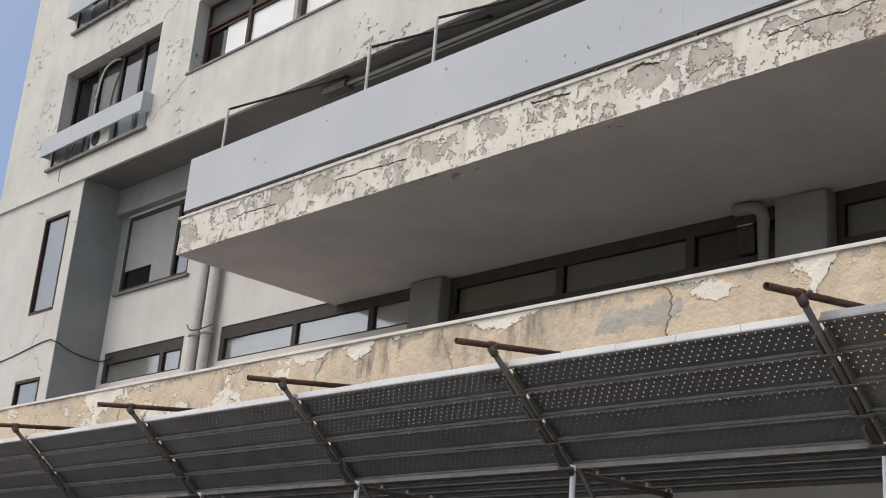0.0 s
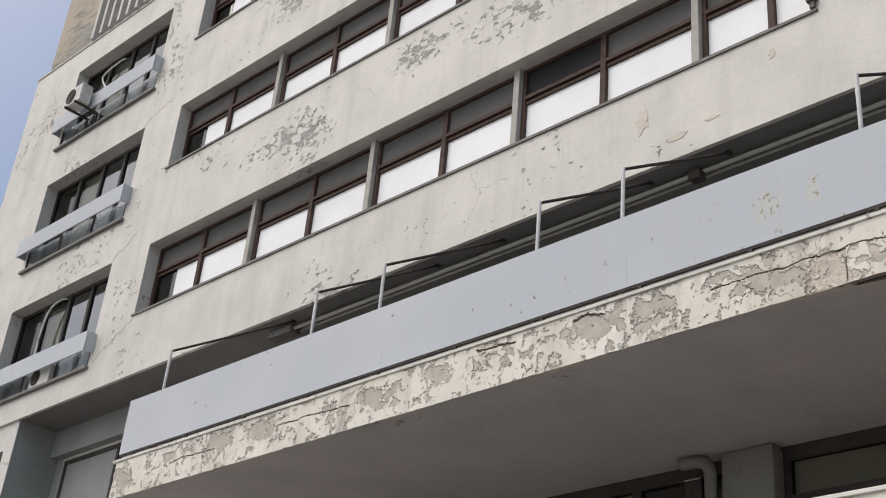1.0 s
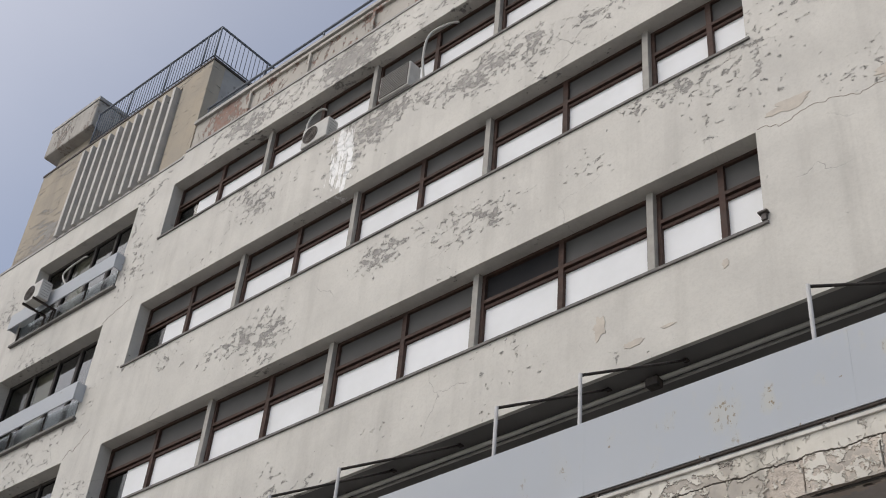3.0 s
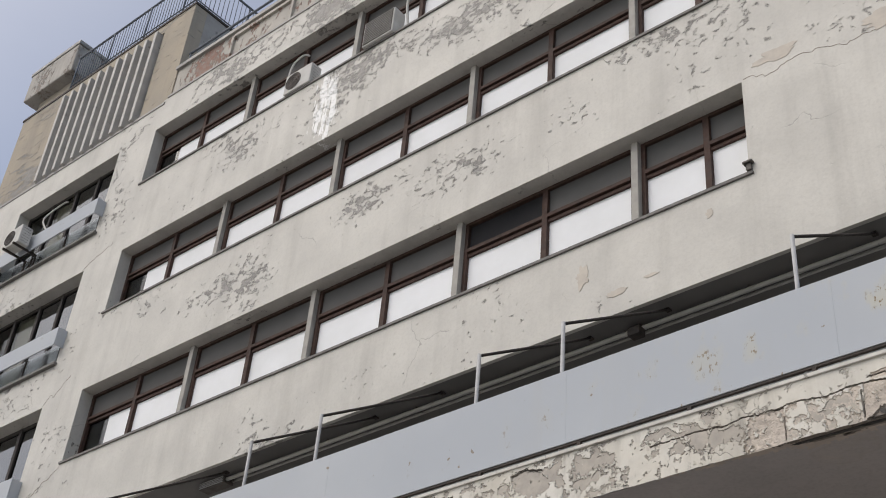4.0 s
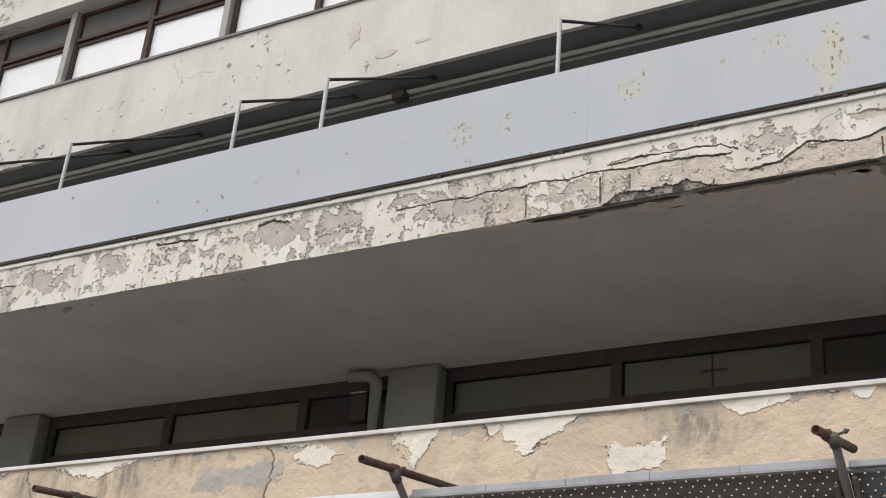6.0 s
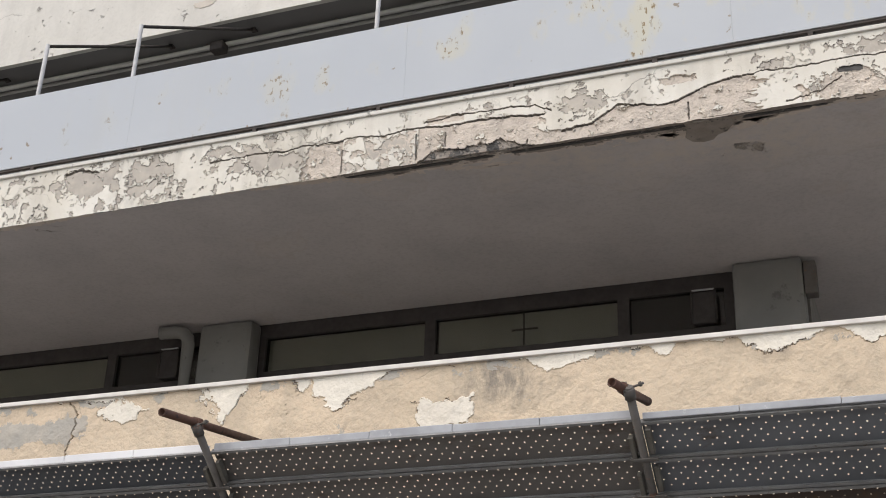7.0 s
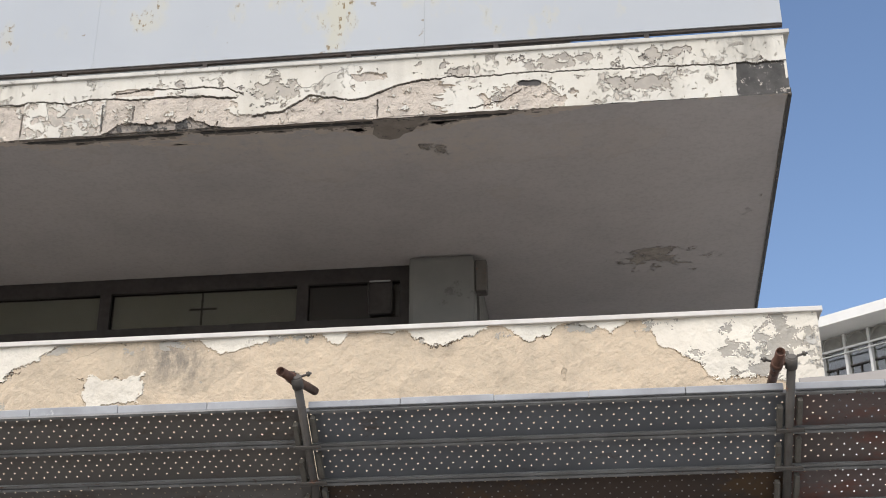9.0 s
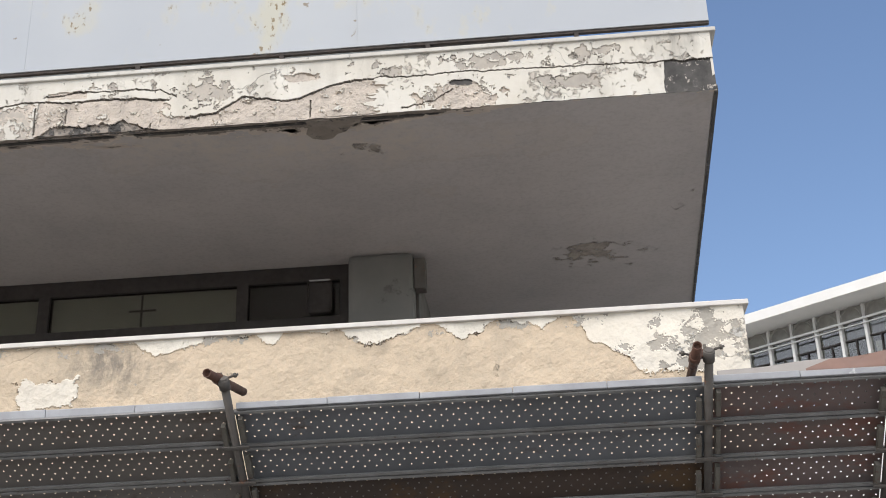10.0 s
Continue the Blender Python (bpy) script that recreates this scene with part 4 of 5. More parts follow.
def lip_shape(x, y):
    """The plaster under the front edge, broken away where the edge has spalled."""
    broken = max(0.0, 1 - ((x + 2.3) / 2.7) ** 4)
    n = ragged(x * 1.6, y * 4, 41.0)
    deep = broken * (0.75 + 0.7 * n) - (y - BAL_Y) / 0.24
    if deep > 0.0:
        return 1 if deep > 0.25 + 0.2 * n else 2, 0.012 * min(1.0, deep * 3)
    thin = 0.5 * n + 0.55 * ragged(x * 0.7, 3.0, 7.0) - (y - BAL_Y) / 0.14
    return (2, 0.004) if thin > 0.0 else (0, 0.0)


nx, ny = 880, 16
lv, lf, lm = [], [], []
for i in range(nx + 1):
    x = BAL_X0 + 0.02 + (BAL_X1 - BAL_X0 - 0.04) * i / nx
    for j in range(ny + 1):
        y = BAL_Y + 0.012 + 0.26 * j / ny
        k, up = lip_shape(x, y)
        lv.append((x, y, BAL_Z0 + 0.001 + up * 0.25 if j > 5 else BAL_Z0 + 0.001 + up))
        lm.append(k)
for i in range(nx):
    for j in range(ny):
        a = i * (ny + 1) + j
        lf.append((a, a + 1, a + ny + 2, a + ny + 1))
me = bpy.data.meshes.new("edge_plaster")
me.from_pydata(lv, [], lf)
for mt in (BALC_SOFFIT, BROKEN, FASCIA_RAW):
    me.materials.append(mt)
me.polygons.foreach_set("material_index", [lm[f[0]] for f in lf])
me.update()
ob = new("edge_plaster", me)
ob.parent = bal
tagged(ob, "broken brown plaster under the balcony edge")
bm = bmesh.new()
plan = [(-1.43, 9.145), (-1.42, 9.23), (-1.46, 9.36), (-1.42, 9.44), (-1.33, 9.47), (-1.25, 9.46), (-1.20, 9.39), (-1.12, 9.35), (-1.07, 9.27), (-1.0, 9.22), (-0.95, 9.145)]
lower = [bm.verts.new((x, y, BAL_Z0 - 0.006 - 0.002 * math.sin(x * 40 + y * 23))) for x, y in plan]
upper = [bm.verts.new((x, y, BAL_Z0 + 0.012)) for x, y in plan]
bm.faces.new(lower)
for i in range(len(plan)):
    j = (i + 1) % len(plan)
    bm.faces.new((lower[i], upper[i], upper[j], lower[j]))
bmesh.ops.recalc_face_normals(bm, faces=bm.faces)
part("loose_plaster", bm, BROKEN, bal, "loose flake of brown plaster")
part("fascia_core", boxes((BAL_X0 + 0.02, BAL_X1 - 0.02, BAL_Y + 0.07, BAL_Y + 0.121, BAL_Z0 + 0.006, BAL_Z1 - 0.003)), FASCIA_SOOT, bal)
for x0b, x1b, zb1 in ((-3.66, -3.38, 7.075), (-3.36, -3.07, 7.085), (-3.05, -2.80, 7.07)):
    part("brick", soft_box(x0b, x1b, BAL_Y + 0.032, BAL_Y + 0.065, 7.03, zb1, 0.012), BROKEN, bal, "sooted brick in the broken edge")


def skewed(bm):
    """The right end of the slab runs slightly outwards."""
    for v in bm.verts:
        if v.co.x > 0.5 and v.co.y > 9.5:
            v.co.x += 0.047 * (v.co.y - BAL_Y)
    return bm


part("fascia", skewed(boxes((BAL_X1 - 0.02, BAL_X1, BAL_Y + 0.01, 17.0, BAL_Z0, BAL_Z1))), FASCIA, bal)
# added strip that draws the dark line along the slab end
part("dark_edge_strip", skewed(boxes((BAL_X1 - 0.018, BAL_X1 + 0.012, BAL_Y + 0.03, 17.0, BAL_Z0 - 0.006, BAL_Z0 + 0.06))), FASCIA_SOOT, bal, "thin dark strip along the lower edge")
bm = bmesh.new()
bal_plan = [(BAL_X0 + 0.02, BAL_Y + 0.122), (BAL_X1 - 0.02, BAL_Y + 0.122), (BAL_X1 - 0.02 + 0.047 * (17 - BAL_Y), 17.0), (XE + 0.002, 17.0), (XE + 0.002, YB - 0.002), (BAL_X0 + 0.02, YB - 0.002)]
lo = [bm.verts.new((x, y, BAL_Z0 + (0.03 if y < 9.5 else 0.004))) for x, y in bal_plan]
hi = [bm.verts.new((x, y, BAL_Z1 - 0.004)) for x, y in bal_plan]
for i in range(6):
    bm.faces.new((lo[i], lo[(i + 1) % 6], hi[(i + 1) % 6], hi[i]))
bm.faces.new(hi)
bm.faces.new(lo[::-1])
for v in lo:
    v.co.z = BAL_Z0 + 0.004
part("slab", bm, BALC_SOFFIT, bal, "stained grey painted soffit")
part("floor", boxes((BAL_X0 + 0.03, BAL_X1 - 0.3, BAL_Y + 0.29, YB - 0.004, BAL_Z1 - 0.002, BAL_Z1 + 0.02)), PAVING, bal, "dark grey balcony floor")
part("fascia", boxes((BAL_X0, BAL_X0 + 0.02, BAL_Y + 0.01, YB - 0.003, BAL_Z0, BAL_Z1)), FASCIA, bal)
part("cap", soft_box(BAL_X0 - 0.06, BAL_X1 + 0.05, BAL_Y - 0.022, BAL_Y + 0.28, 7.568, 7.605, 0.006), CAP, bal, "thin grey stone cap")
part("cap", skewed(soft_box(BAL_X1 - 0.28, BAL_X1 + 0.05, BAL_Y + 0.281, 17.0, 7.568, 7.604, 0.006)), CAP, bal)
seams = [-15.73, -13.60, -10.20, -6.80, -3.90, -1.00, 1.95]
for a, b in zip(seams, seams[1:]):
    part("panel", soft_box(a + 0.0004, b - 0.0004, 9.17, 9.20, 7.725, 8.56, 0.0012), PANEL, bal, "pale blue-grey sheet-metal panel with rust marks")
part("bottom_rail", boxes((-15.73, 1.95, 9.18, 9.215, 7.70, 7.724)), IRON, bal, "dark steel bottom rail")
x = -15.4
while x < 1.9:
    part("foot", boxes((x - 0.02, x + 0.02, 9.18, 9.22, 7.604, 7.701)), IRON, bal)
    x += 1.25
for x in (-15.0, -11.79, -10.53, -8.05, -6.90, -4.24):
    bm = bmesh.new()
    tube(bm, (x, 9.225, 7.606), (x, 9.225, 9.22), 0.022, 10)
    p = part("post", bm, POST, bal, "thin grey steel post")
    bm = bmesh.new()
    tube(bm, (x, 9.225, 9.20), (x, 11.33, SOF - 0.04), 0.018, 8)
    part("rod", bm, IRON, p, "dark stay rod")
    part("plate", soft_box(x - 0.035, x + 0.035, 11.29, 11.37, SOF - 0.055, SOF - 0.031, 0.006), IRON, p)

# ---- lower balcony ----
lb = thing("lower_balcony", "first-floor balcony with an ochre plaster parapet and marble coping", "balcony", "", "structure")
part("slab", boxes((-24.5, 1.86, PAR_Y + 0.16, YB - 0.003, 3.95, 4.2), (XE + 0.003, 1.86, YB - 0.003, 17.0, 3.95, 4.2)), BALC_SOFFIT, lb)


FLAKES = ((-3.36, 4.735, 0.215, 0.115, 0.25), (-4.25, 5.12, 0.42, 0.27, 1.0), (-5.28, 5.05, 0.17, 0.24, 1.2), (-6.25, 4.99, 0.22, 0.07, 1.2), (-8.85, 5.12, 0.62, 0.12, 0.6), (-11.15, 5.08, 0.3, 0.15, 1.2),
          (-12.1, 5.08, 0.5, 0.1, 1.0), (-2.45, 5.12, 0.40, 0.10, 0.6), (-1.64, 5.12, 0.13, 0.09, 1.0), (-0.8, 5.12, 0.32, 0.12, 0.5), (-0.18, 5.11, 0.24, 0.11, 0.8), (0.38, 5.11, 0.2, 0.07, 0.8))
SLANTS = ((-15.6, 0.9), (-14.2, 0.4), (-13.15, 0.8), (-11.9, 0.7), (-9.6, -0.3), (-6.75, -0.2), (-16.4, 0.1))
CORNER = [(0.60, 5.11), (0.68, 5.03), (0.73, 4.92), (0.99, 4.76), (1.09, 4.66), (1.42, 4.62), (1.90, 4.54)]


def parapet_shape(x, z):
    wob = fbm(x * 2.6, z * 2.6, 2.0, 5)
    rag = ragged(x * 3.5, z * 3.5, 11.0)
    y = PAR_Y + 0.010 * noise.noise(Vector((x * 0.9, z * 2, 4))) + 0.010 * fbm(x * 3, z * 3, 2.0, 5) + 0.004 * rag
    for x0, k in SLANTS:
        if abs(x - x0 - k * (z - 4.7) - 0.09 * ragged(z * 2.5, x0, 3.0, 6)) < 0.005 and noise.noise(Vector((z * 2, x0, 1))) > -0.1:
            return 3, y + 0.012, 0.0
    hang = -0.01 + 0.10 * noise.noise(Vector((x * 1.3, 2, 2))) + 0.045 * rag
    d = z - (5.115 - hang)
    xw, zw = x + 0.05 * rag + 0.08 * wob, z + 0.04 * ragged(x * 3, z * 3, 23.0)
    for cx, cz, rx, rz, sharp in FLAKES:
        if abs(x - cx) > rx * 2:
            continue
        u, v = abs(xw - cx) / rx, abs(zw - cz) / rz
        r = max(u, v) if sharp < 0.3 else u + v * 0.8
        d = max(d, 0.12 * (1 - r) + 0.02 * rag * sharp)
    if x < -12.4:
        d = max(d, 0.10 * (ragged(x * 0.9, z * 1.3, 31.0) + 0.25 * rag - 0.12) + 0.12 * (z - 4.85) * 0.5)
    edge = on_line(CORNER, x)
    corner = -1 if edge is None else z - edge - 0.035 * rag - 0.02 * wob
    d = max(d, corner)
    d += 0.022 * ragged(x * 11, z * 11, 51.0, 5)
    if -0.005 < d < 0.0 and rag > 0.2:
        return 3, y + 0.006, 0.0
    if d > 0.0:
        if edge is not None:
            bald = 0.35 * rag + 0.35 * wob + 0.75 * ragged(x * 7, z * 7, 37.0, 6)
            for cx, cz, rx, rz in ((1.05, 4.88, 0.10, 0.11), (1.30, 4.87, 0.13, 0.14), (1.22, 5.0, 0.06, 0.06), (1.66, 4.95, 0.25, 0.14), (1.5, 4.72, 0.16, 0.08)):
                bald += 0.42 * max(0.0, 1.2 - ((x - cx) / rx) ** 2 - ((z - cz) / rz) ** 2)
            if bald > (0.30 if x > 1.42 else 0.5):
                return 2, y - 0.004, 0.0
        return 1, y - 0.007, 0.0
    if 5.045 - 0.05 * rag < z and noise.noise(Vector((x * 2.2, 7, 3))) + 0.6 * rag > 0.2:
        return 2, y - 0.003, 0.0
    if abs(x + 7.1 + 0.2 * rag) < 0.45 and abs(z - 4.85 + 0.06 * rag) < 0.10:
        return 2, y - 0.002, 0.0
    if noise.noise(Vector((x * 0.9, z * 1.6, 21))) + 0.4 * rag > 0.72:
        return 2, y, 0.0
    return 0, y, 0.0


for xa, xb, za, cell in ((-21.0, -9.0, 4.3, 0.011), (-9.0, 1.88, 4.3, 0.0065), (-21.0, 1.88, 3.95, 0.05)):
    ob = new("parapet", relief("parapet", xa, xb, za, 5.11 if za > 4 else 4.3, cell, parapet_shape, (OCHRE, CREAM, CEMENT, OCHRE_CRACK)))
    ob.parent = lb
    tagged(ob, "cracked ochre plaster with cream patches")
part("parapet_core", boxes((-24.5, 1.87, PAR_Y + 0.045, PAR_Y + 0.15, 3.955, 5.11), (1.74, 1.878, PAR_Y + 0.15, 17.0, 3.955, 5.11)), OCHRE, lb)
part("coping", soft_box(-24.5, 1.92, PAR_Y - 0.035, PAR_Y + 0.19, 5.11, 5.148, 0.006), COPING, lb, "pale marble coping")
part("coping", soft_box(1.70, 1.92, PAR_Y + 0.191, 17.0, 5.11, 5.147, 0.006), COPING, lb)

# ---- scaffold fan ----
BAY = 2.64
XS = [-1.37 + BAY * k for k in range(-6, 2)] + [2.26]
sc = thing("scaffold", "steel scaffold with a tilted fan of perforated planks over the pavement", "scaffold")
TOP, LOW = Vector((0, 6.88, 3.85)), Vector((0, 7.66, 3.23))
DIR = (LOW - TOP).normalized()
NRM = Vector((0, DIR.z, -DIR.y))             # faces down and out, towards the street
PW = (LOW - TOP).length / 4


def plank_mesh(length, name):
    """A perforated steel plank: x along it, z across it, y the thickness; folded long edges."""
    w = PW - 0.012
    cols, rows_n = int(length / 0.066), 5
    cx = length / cols
    cz = (w - 0.05) / rows_n
    verts, faces = [], []
    r = 0.0052
    for i in range(cols):
        for j in range(rows_n):
            x = (i + 0.5) * cx + (0.25 * cx if j % 2 else -0.25 * cx) * 0.9
            z = 0.025 + (j + 0.5) * cz
            base = len(verts)
            x0, x1, z0, z1 = i * cx, (i + 1) * cx, 0.025 + j * cz, 0.025 + (j + 1) * cz
            x = min(max(x, x0 + r + 0.004), x1 - r - 0.004)
            for a, b in ((x0, z0), (x1, z0), (x1, z1), (x0, z1)):
                verts.append((a, 0, b))
            for q in range(8):
                an = math.pi * (1.25 + q * 0.25)
                verts.append((x + r * math.cos(an), 0, z + r * math.sin(an)))
            for q in range(4):
                c0, c1 = base + q, base + (q + 1) % 4
                h = base + 4
                faces.append((c0, c1, h + (2 * q + 2) % 8, h + 2 * q + 1, h + 2 * q))
    def quad(*pts):
        b = len(verts)
        verts.extend(pts)
        faces.append((b, b + 1, b + 2, b + 3))
    for za, zb in ((0, 0.025), (w - 0.025, w)):
        quad((0, 0, za), (length, 0, za), (length, 0, zb), (0, 0, zb))
    for z, s in ((0, 1), (w, -1)):
        quad((0, 0, z), (0, -0.036, z), (length, -0.036, z), (length, 0, z))
        quad((0, -0.036, z), (0, -0.036, z + s * 0.016), (length, -0.036, z + s * 0.016), (length, -0.036, z))
    me = bpy.data.meshes.new(name)
    me.from_pydata(verts, [], faces)
    me.materials.append(GALV)
    me.materials.append(LIP)
    for p in me.polygons[-4:]:
        p.material_index = 1
    return me


LONG, SHORT = plank_mesh(BAY - 0.028, "plank"), plank_mesh(XS[-1] - XS[-2] - 0.028, "plank")
rot = Matrix(((1, 0, 0, 0), (0, -NRM.y, DIR.y, 0), (0, -NRM.z, DIR.z, 0), (0, 0, 0, 1)))
for i, (a, b) in enumerate(zip(XS, XS[1:])):
    for j in range(4):
        ob = new("plank", SHORT if i == len(XS) - 2 else LONG)
        ob.parent = sc
        ob.matrix_basis = Matrix.Translation(TOP + DIR * (PW * j - (0.026 if i < 6 else 0.0)) + Vector((a + 0.014, 0, 0))) @ rot
        # the short bay (7) gets the painted red reflection
        worn = {(5, 0): DULLPLANK, (5, 3): DULLPLANK, (6, 0): ZINCPLANK, (6, 1): ZINCPLANK, (6, 2): RUSTPLANK, (6, 3): RUSTPLANK, (5, 2): DULLPLANK, (5, 1): DULLPLANK, (7, 0): REDPLANK, (7, 1): REDPLANK, (7, 2): REDPLANK, (7, 3): REDPLANK}.get((i, j))
        if worn:
            ob.material_slots[0].link = "OBJECT"
            ob.material_slots[0].material = worn
    n = 2 if b == XS[-1] else 5
    for k in range(n):
        x0, x1 = a + 0.03 + (b - a - 0.06) * k / n, a + 0.03 + (b - a - 0.06) * (k + 1) / n
        up = 0.003 * math.sin(i * 3.1 + k * 2.3)
        # left bays near white to carry light from above, the rest grey
        part("edge_strip", soft_box(x0 + 0.001, x1 - 0.001, TOP.y - 0.035, TOP.y + 0.02, TOP.z - (0.002 if i < 6 else 0.012), TOP.z + (0.046 if i < 6 else 0.026) + up, 0.005), GALVBRIGHT if i < 5 else EDGE, sc, "folded steel edge, light from above put into the left bays' paler colour")
for i, x in enumerate(XS):
    bm = bmesh.new()
    tube(bm, Vector((x, 0, 0)) + TOP - DIR * 0.24 + NRM * 0.05, Vector((x, 0, 0)) + LOW + DIR * 0.05 + NRM * 0.05, 0.024, 12)
    part("brace", bm, TUBE, sc, "inclined steel tube")
    for j in range(4):
        for s in (-0.066, 0.038):
            m = Matrix.Translation(TOP + DIR * (PW * j + 0.03) + Vector((x + s, 0, 0)) + NRM * 0.055) @ rot
            part("hook", soft_box(0, 0.028, -0.012, 0.03, 0.0 if s > 0 else 0.045, PW - (0.09 if s > 0 else 0.05), 0.004, m), HOOK, sc)
        clip = Matrix.Translation(TOP + DIR * (PW * (j + 1) - 0.045) + Vector((x, 0, 0)) + NRM * 0.075) @ rot
        part("clip", soft_box(-0.075, 0.08, -0.006, 0.006, 0, 0.022, 0.004, clip), TUBE, sc)
    bm = bmesh.new()
    tube(bm, (x, LOW.y + 0.02, 0.14), (x, LOW.y + 0.02, LOW.z), 0.024, 12)
    part("standard", bm, GALVBRIGHT, sc, "upright steel tube")
    bm = bmesh.new()
    tube(bm, (x, LOW.y + 1.25, 0.14), (x, LOW.y + 1.25, LOW.z), 0.024, 12)
    part("standard", bm, TUBE, sc, "upright steel tube")
    bm = bmesh.new()
    tube(bm, (x, LOW.y - 0.02, LOW.z - 0.05), (x, LOW.y + 1.3, LOW.z - 0.05), 0.024, 12)
    part("transom", bm, TUBE, sc)
    bm = bmesh.new()
    tube(bm, (x + 0.05, LOW.y + 0.03, LOW.z - 0.03), (x + 0.05, LOW.y + 0.85, LOW.z - 0.9), 0.02, 10)
    part("knee_brace", bm, TUBE, sc)
for a, b in zip(XS, XS[1:]):
    for j in range(4):
        y = LOW.y + 0.02 + j * 0.325
        ob = new("deck_plank", SHORT if b == XS[-1] else LONG)
        ob.parent = sc
        ob.matrix_basis = Matrix.Translation((a + 0.014, y, LOW.z + 0.01)) @ Matrix(((1, 0, 0, 0), (0, 0, 1.25, 0), (0, 1, 0, 0), (0, 0, 0, 1)))
# sheet closing the short end bay
def bent_sheet(x0, x1, y, z, rise0, rise1, slant, mat, label):
    """A thin sheet that leans back from the fan's edge and rises along its length, with a folded foot."""
    bm = bmesh.new()
    n = 12
    rows = []
    for i in range(n + 1):
        t = i / n
        x, h = x0 + (x1 - x0) * t, rise0 + (rise1 - rise0) * t
        wob = 0.004 * math.sin(t * 9 + x0)
        prof = [(x, y - 0.004, z - 0.02), (x, y, z + 0.004 + wob), (x + slant * (1 - t), y + 0.45 * h, z + h + wob), (x + slant * (1 - t), y + 0.45 * h + 0.012, z + h + wob), (x, y + 0.012, z - 0.02)]
        rows.append([bm.verts.new(p) for p in prof])
    for a, b in zip(rows, rows[1:]):
        for k in range(5):
            bm.faces.new((a[k], b[k], b[(k + 1) % 5], a[(k + 1) % 5]))
    bm.faces.new(rows[0][::-1])
    bm.faces.new(rows[-1])
    bmesh.ops.recalc_face_normals(bm, faces=bm.faces)
    return part("cover_sheet", bm, mat, sc, label)


bent_sheet(1.33, 1.98, 6.866, 3.872, 0.035, 0.085, 0.0, SHEET, "grey bent cover sheet")
bent_sheet(1.80, 2.42, 6.852, 3.878, 0.06, 0.12, 0.14, RUSTSHEET, "rusty red bent cover sheet")
# rusty tie tubes with their couplers
for i, x in enumerate(XS[:-1]):
    t = thing("tie_tube", "rusty scaffold tube clamped across the head of the fan", "scaffold tube", "tie tubes of the scaffold")
    c = Vector((x - 0.02, 6.70, 3.985)) if i < 6 else Vector((x - 0.03, 6.70, 3.965)) if i == 6 else Vector((x - 0.075, 6.70, 3.93))
    d = Vector((0.0, 1.0, 0.135)).normalized() if i < 6 else Vector((0.16, 1.0, 0.10)).normalized() if i == 6 else Vector((0.0, 1.0, -0.06)).normalized()
    bm = bmesh.new()
    tube(bm, c - d * (0.38 if i < 6 else 0.17), c + d * (0.85 if i < 6 else 0.34), 0.025, 16, True)
    part("tube", bm, RUST, t)
    # two clamp shells, one on each tube, with swing bolts and nuts
    bm = bmesh.new()
    tube(bm, c - d * 0.032, c + d * 0.032, 0.033, 14)
    cp = part("coupler", bm, RUST, t, "rusted clamp on the tube")
    foot = Vector((x, 0, 0)) + TOP - DIR * 0.20 + NRM * 0.05
    bm = bmesh.new()
    tube(bm, foot - DIR * 0.032, foot + DIR * 0.032, 0.032, 14)
    part("brace_clamp", bm, TUBE, cp, "steel clamp on the inclined tube")
    part("web", soft_box(min(c.x, x) - 0.012, max(c.x, x) + 0.018, 6.685, 6.725, 3.93, 3.975, 0.006), RUST, cp)
    for s, rise in ((-1, 0.012), (1, 0.028)):
        base = (c if s < 0 else foot) + Vector((s * 0.028, -0.02, rise))
        bm = bmesh.new()
        tube(bm, base, base + Vector((s * 0.055, -0.012, 0.012)), 0.007, 8)
        part("bolt", bm, TUBE, cp)
        bm = bmesh.new()
        tube(bm, base + Vector((s * 0.03, -0.007, 0.007)), base + Vector((s * 0.044, -0.010, 0.010)), 0.014, 6)
        part("nut", bm, HOOK, cp)
    bm = bmesh.new()
    tube(bm, foot + Vector((-0.015, -0.01, 0.02)), foot + Vector((-0.02, -0.015, 0.06)), 0.009, 8)
    part("bolt", bm, HOOK, cp, "pale steel bolt")

# ---- building to the right, in the distance ----
A0, U = Vector((6.98, 37.9, 0)), Vector((3.58, -2.79, 0)).normalized()
yaw = math.atan2(U.y, U.x)
fb = thing("white_building", "white modern building with a flat roof, slim fins and dark windows", "building", "", "structure")
M = Matrix.Translation(A0) @ Matrix.Rotation(yaw, 4, "Z") @ Matrix.Translation((0, 1.0, 0))


def fpart(name, rows, mat, label=""):
    bm = bmesh.new()
    for r in rows:
        box(bm, *r, m=M)
    return part(name, bm, mat, fb, label)


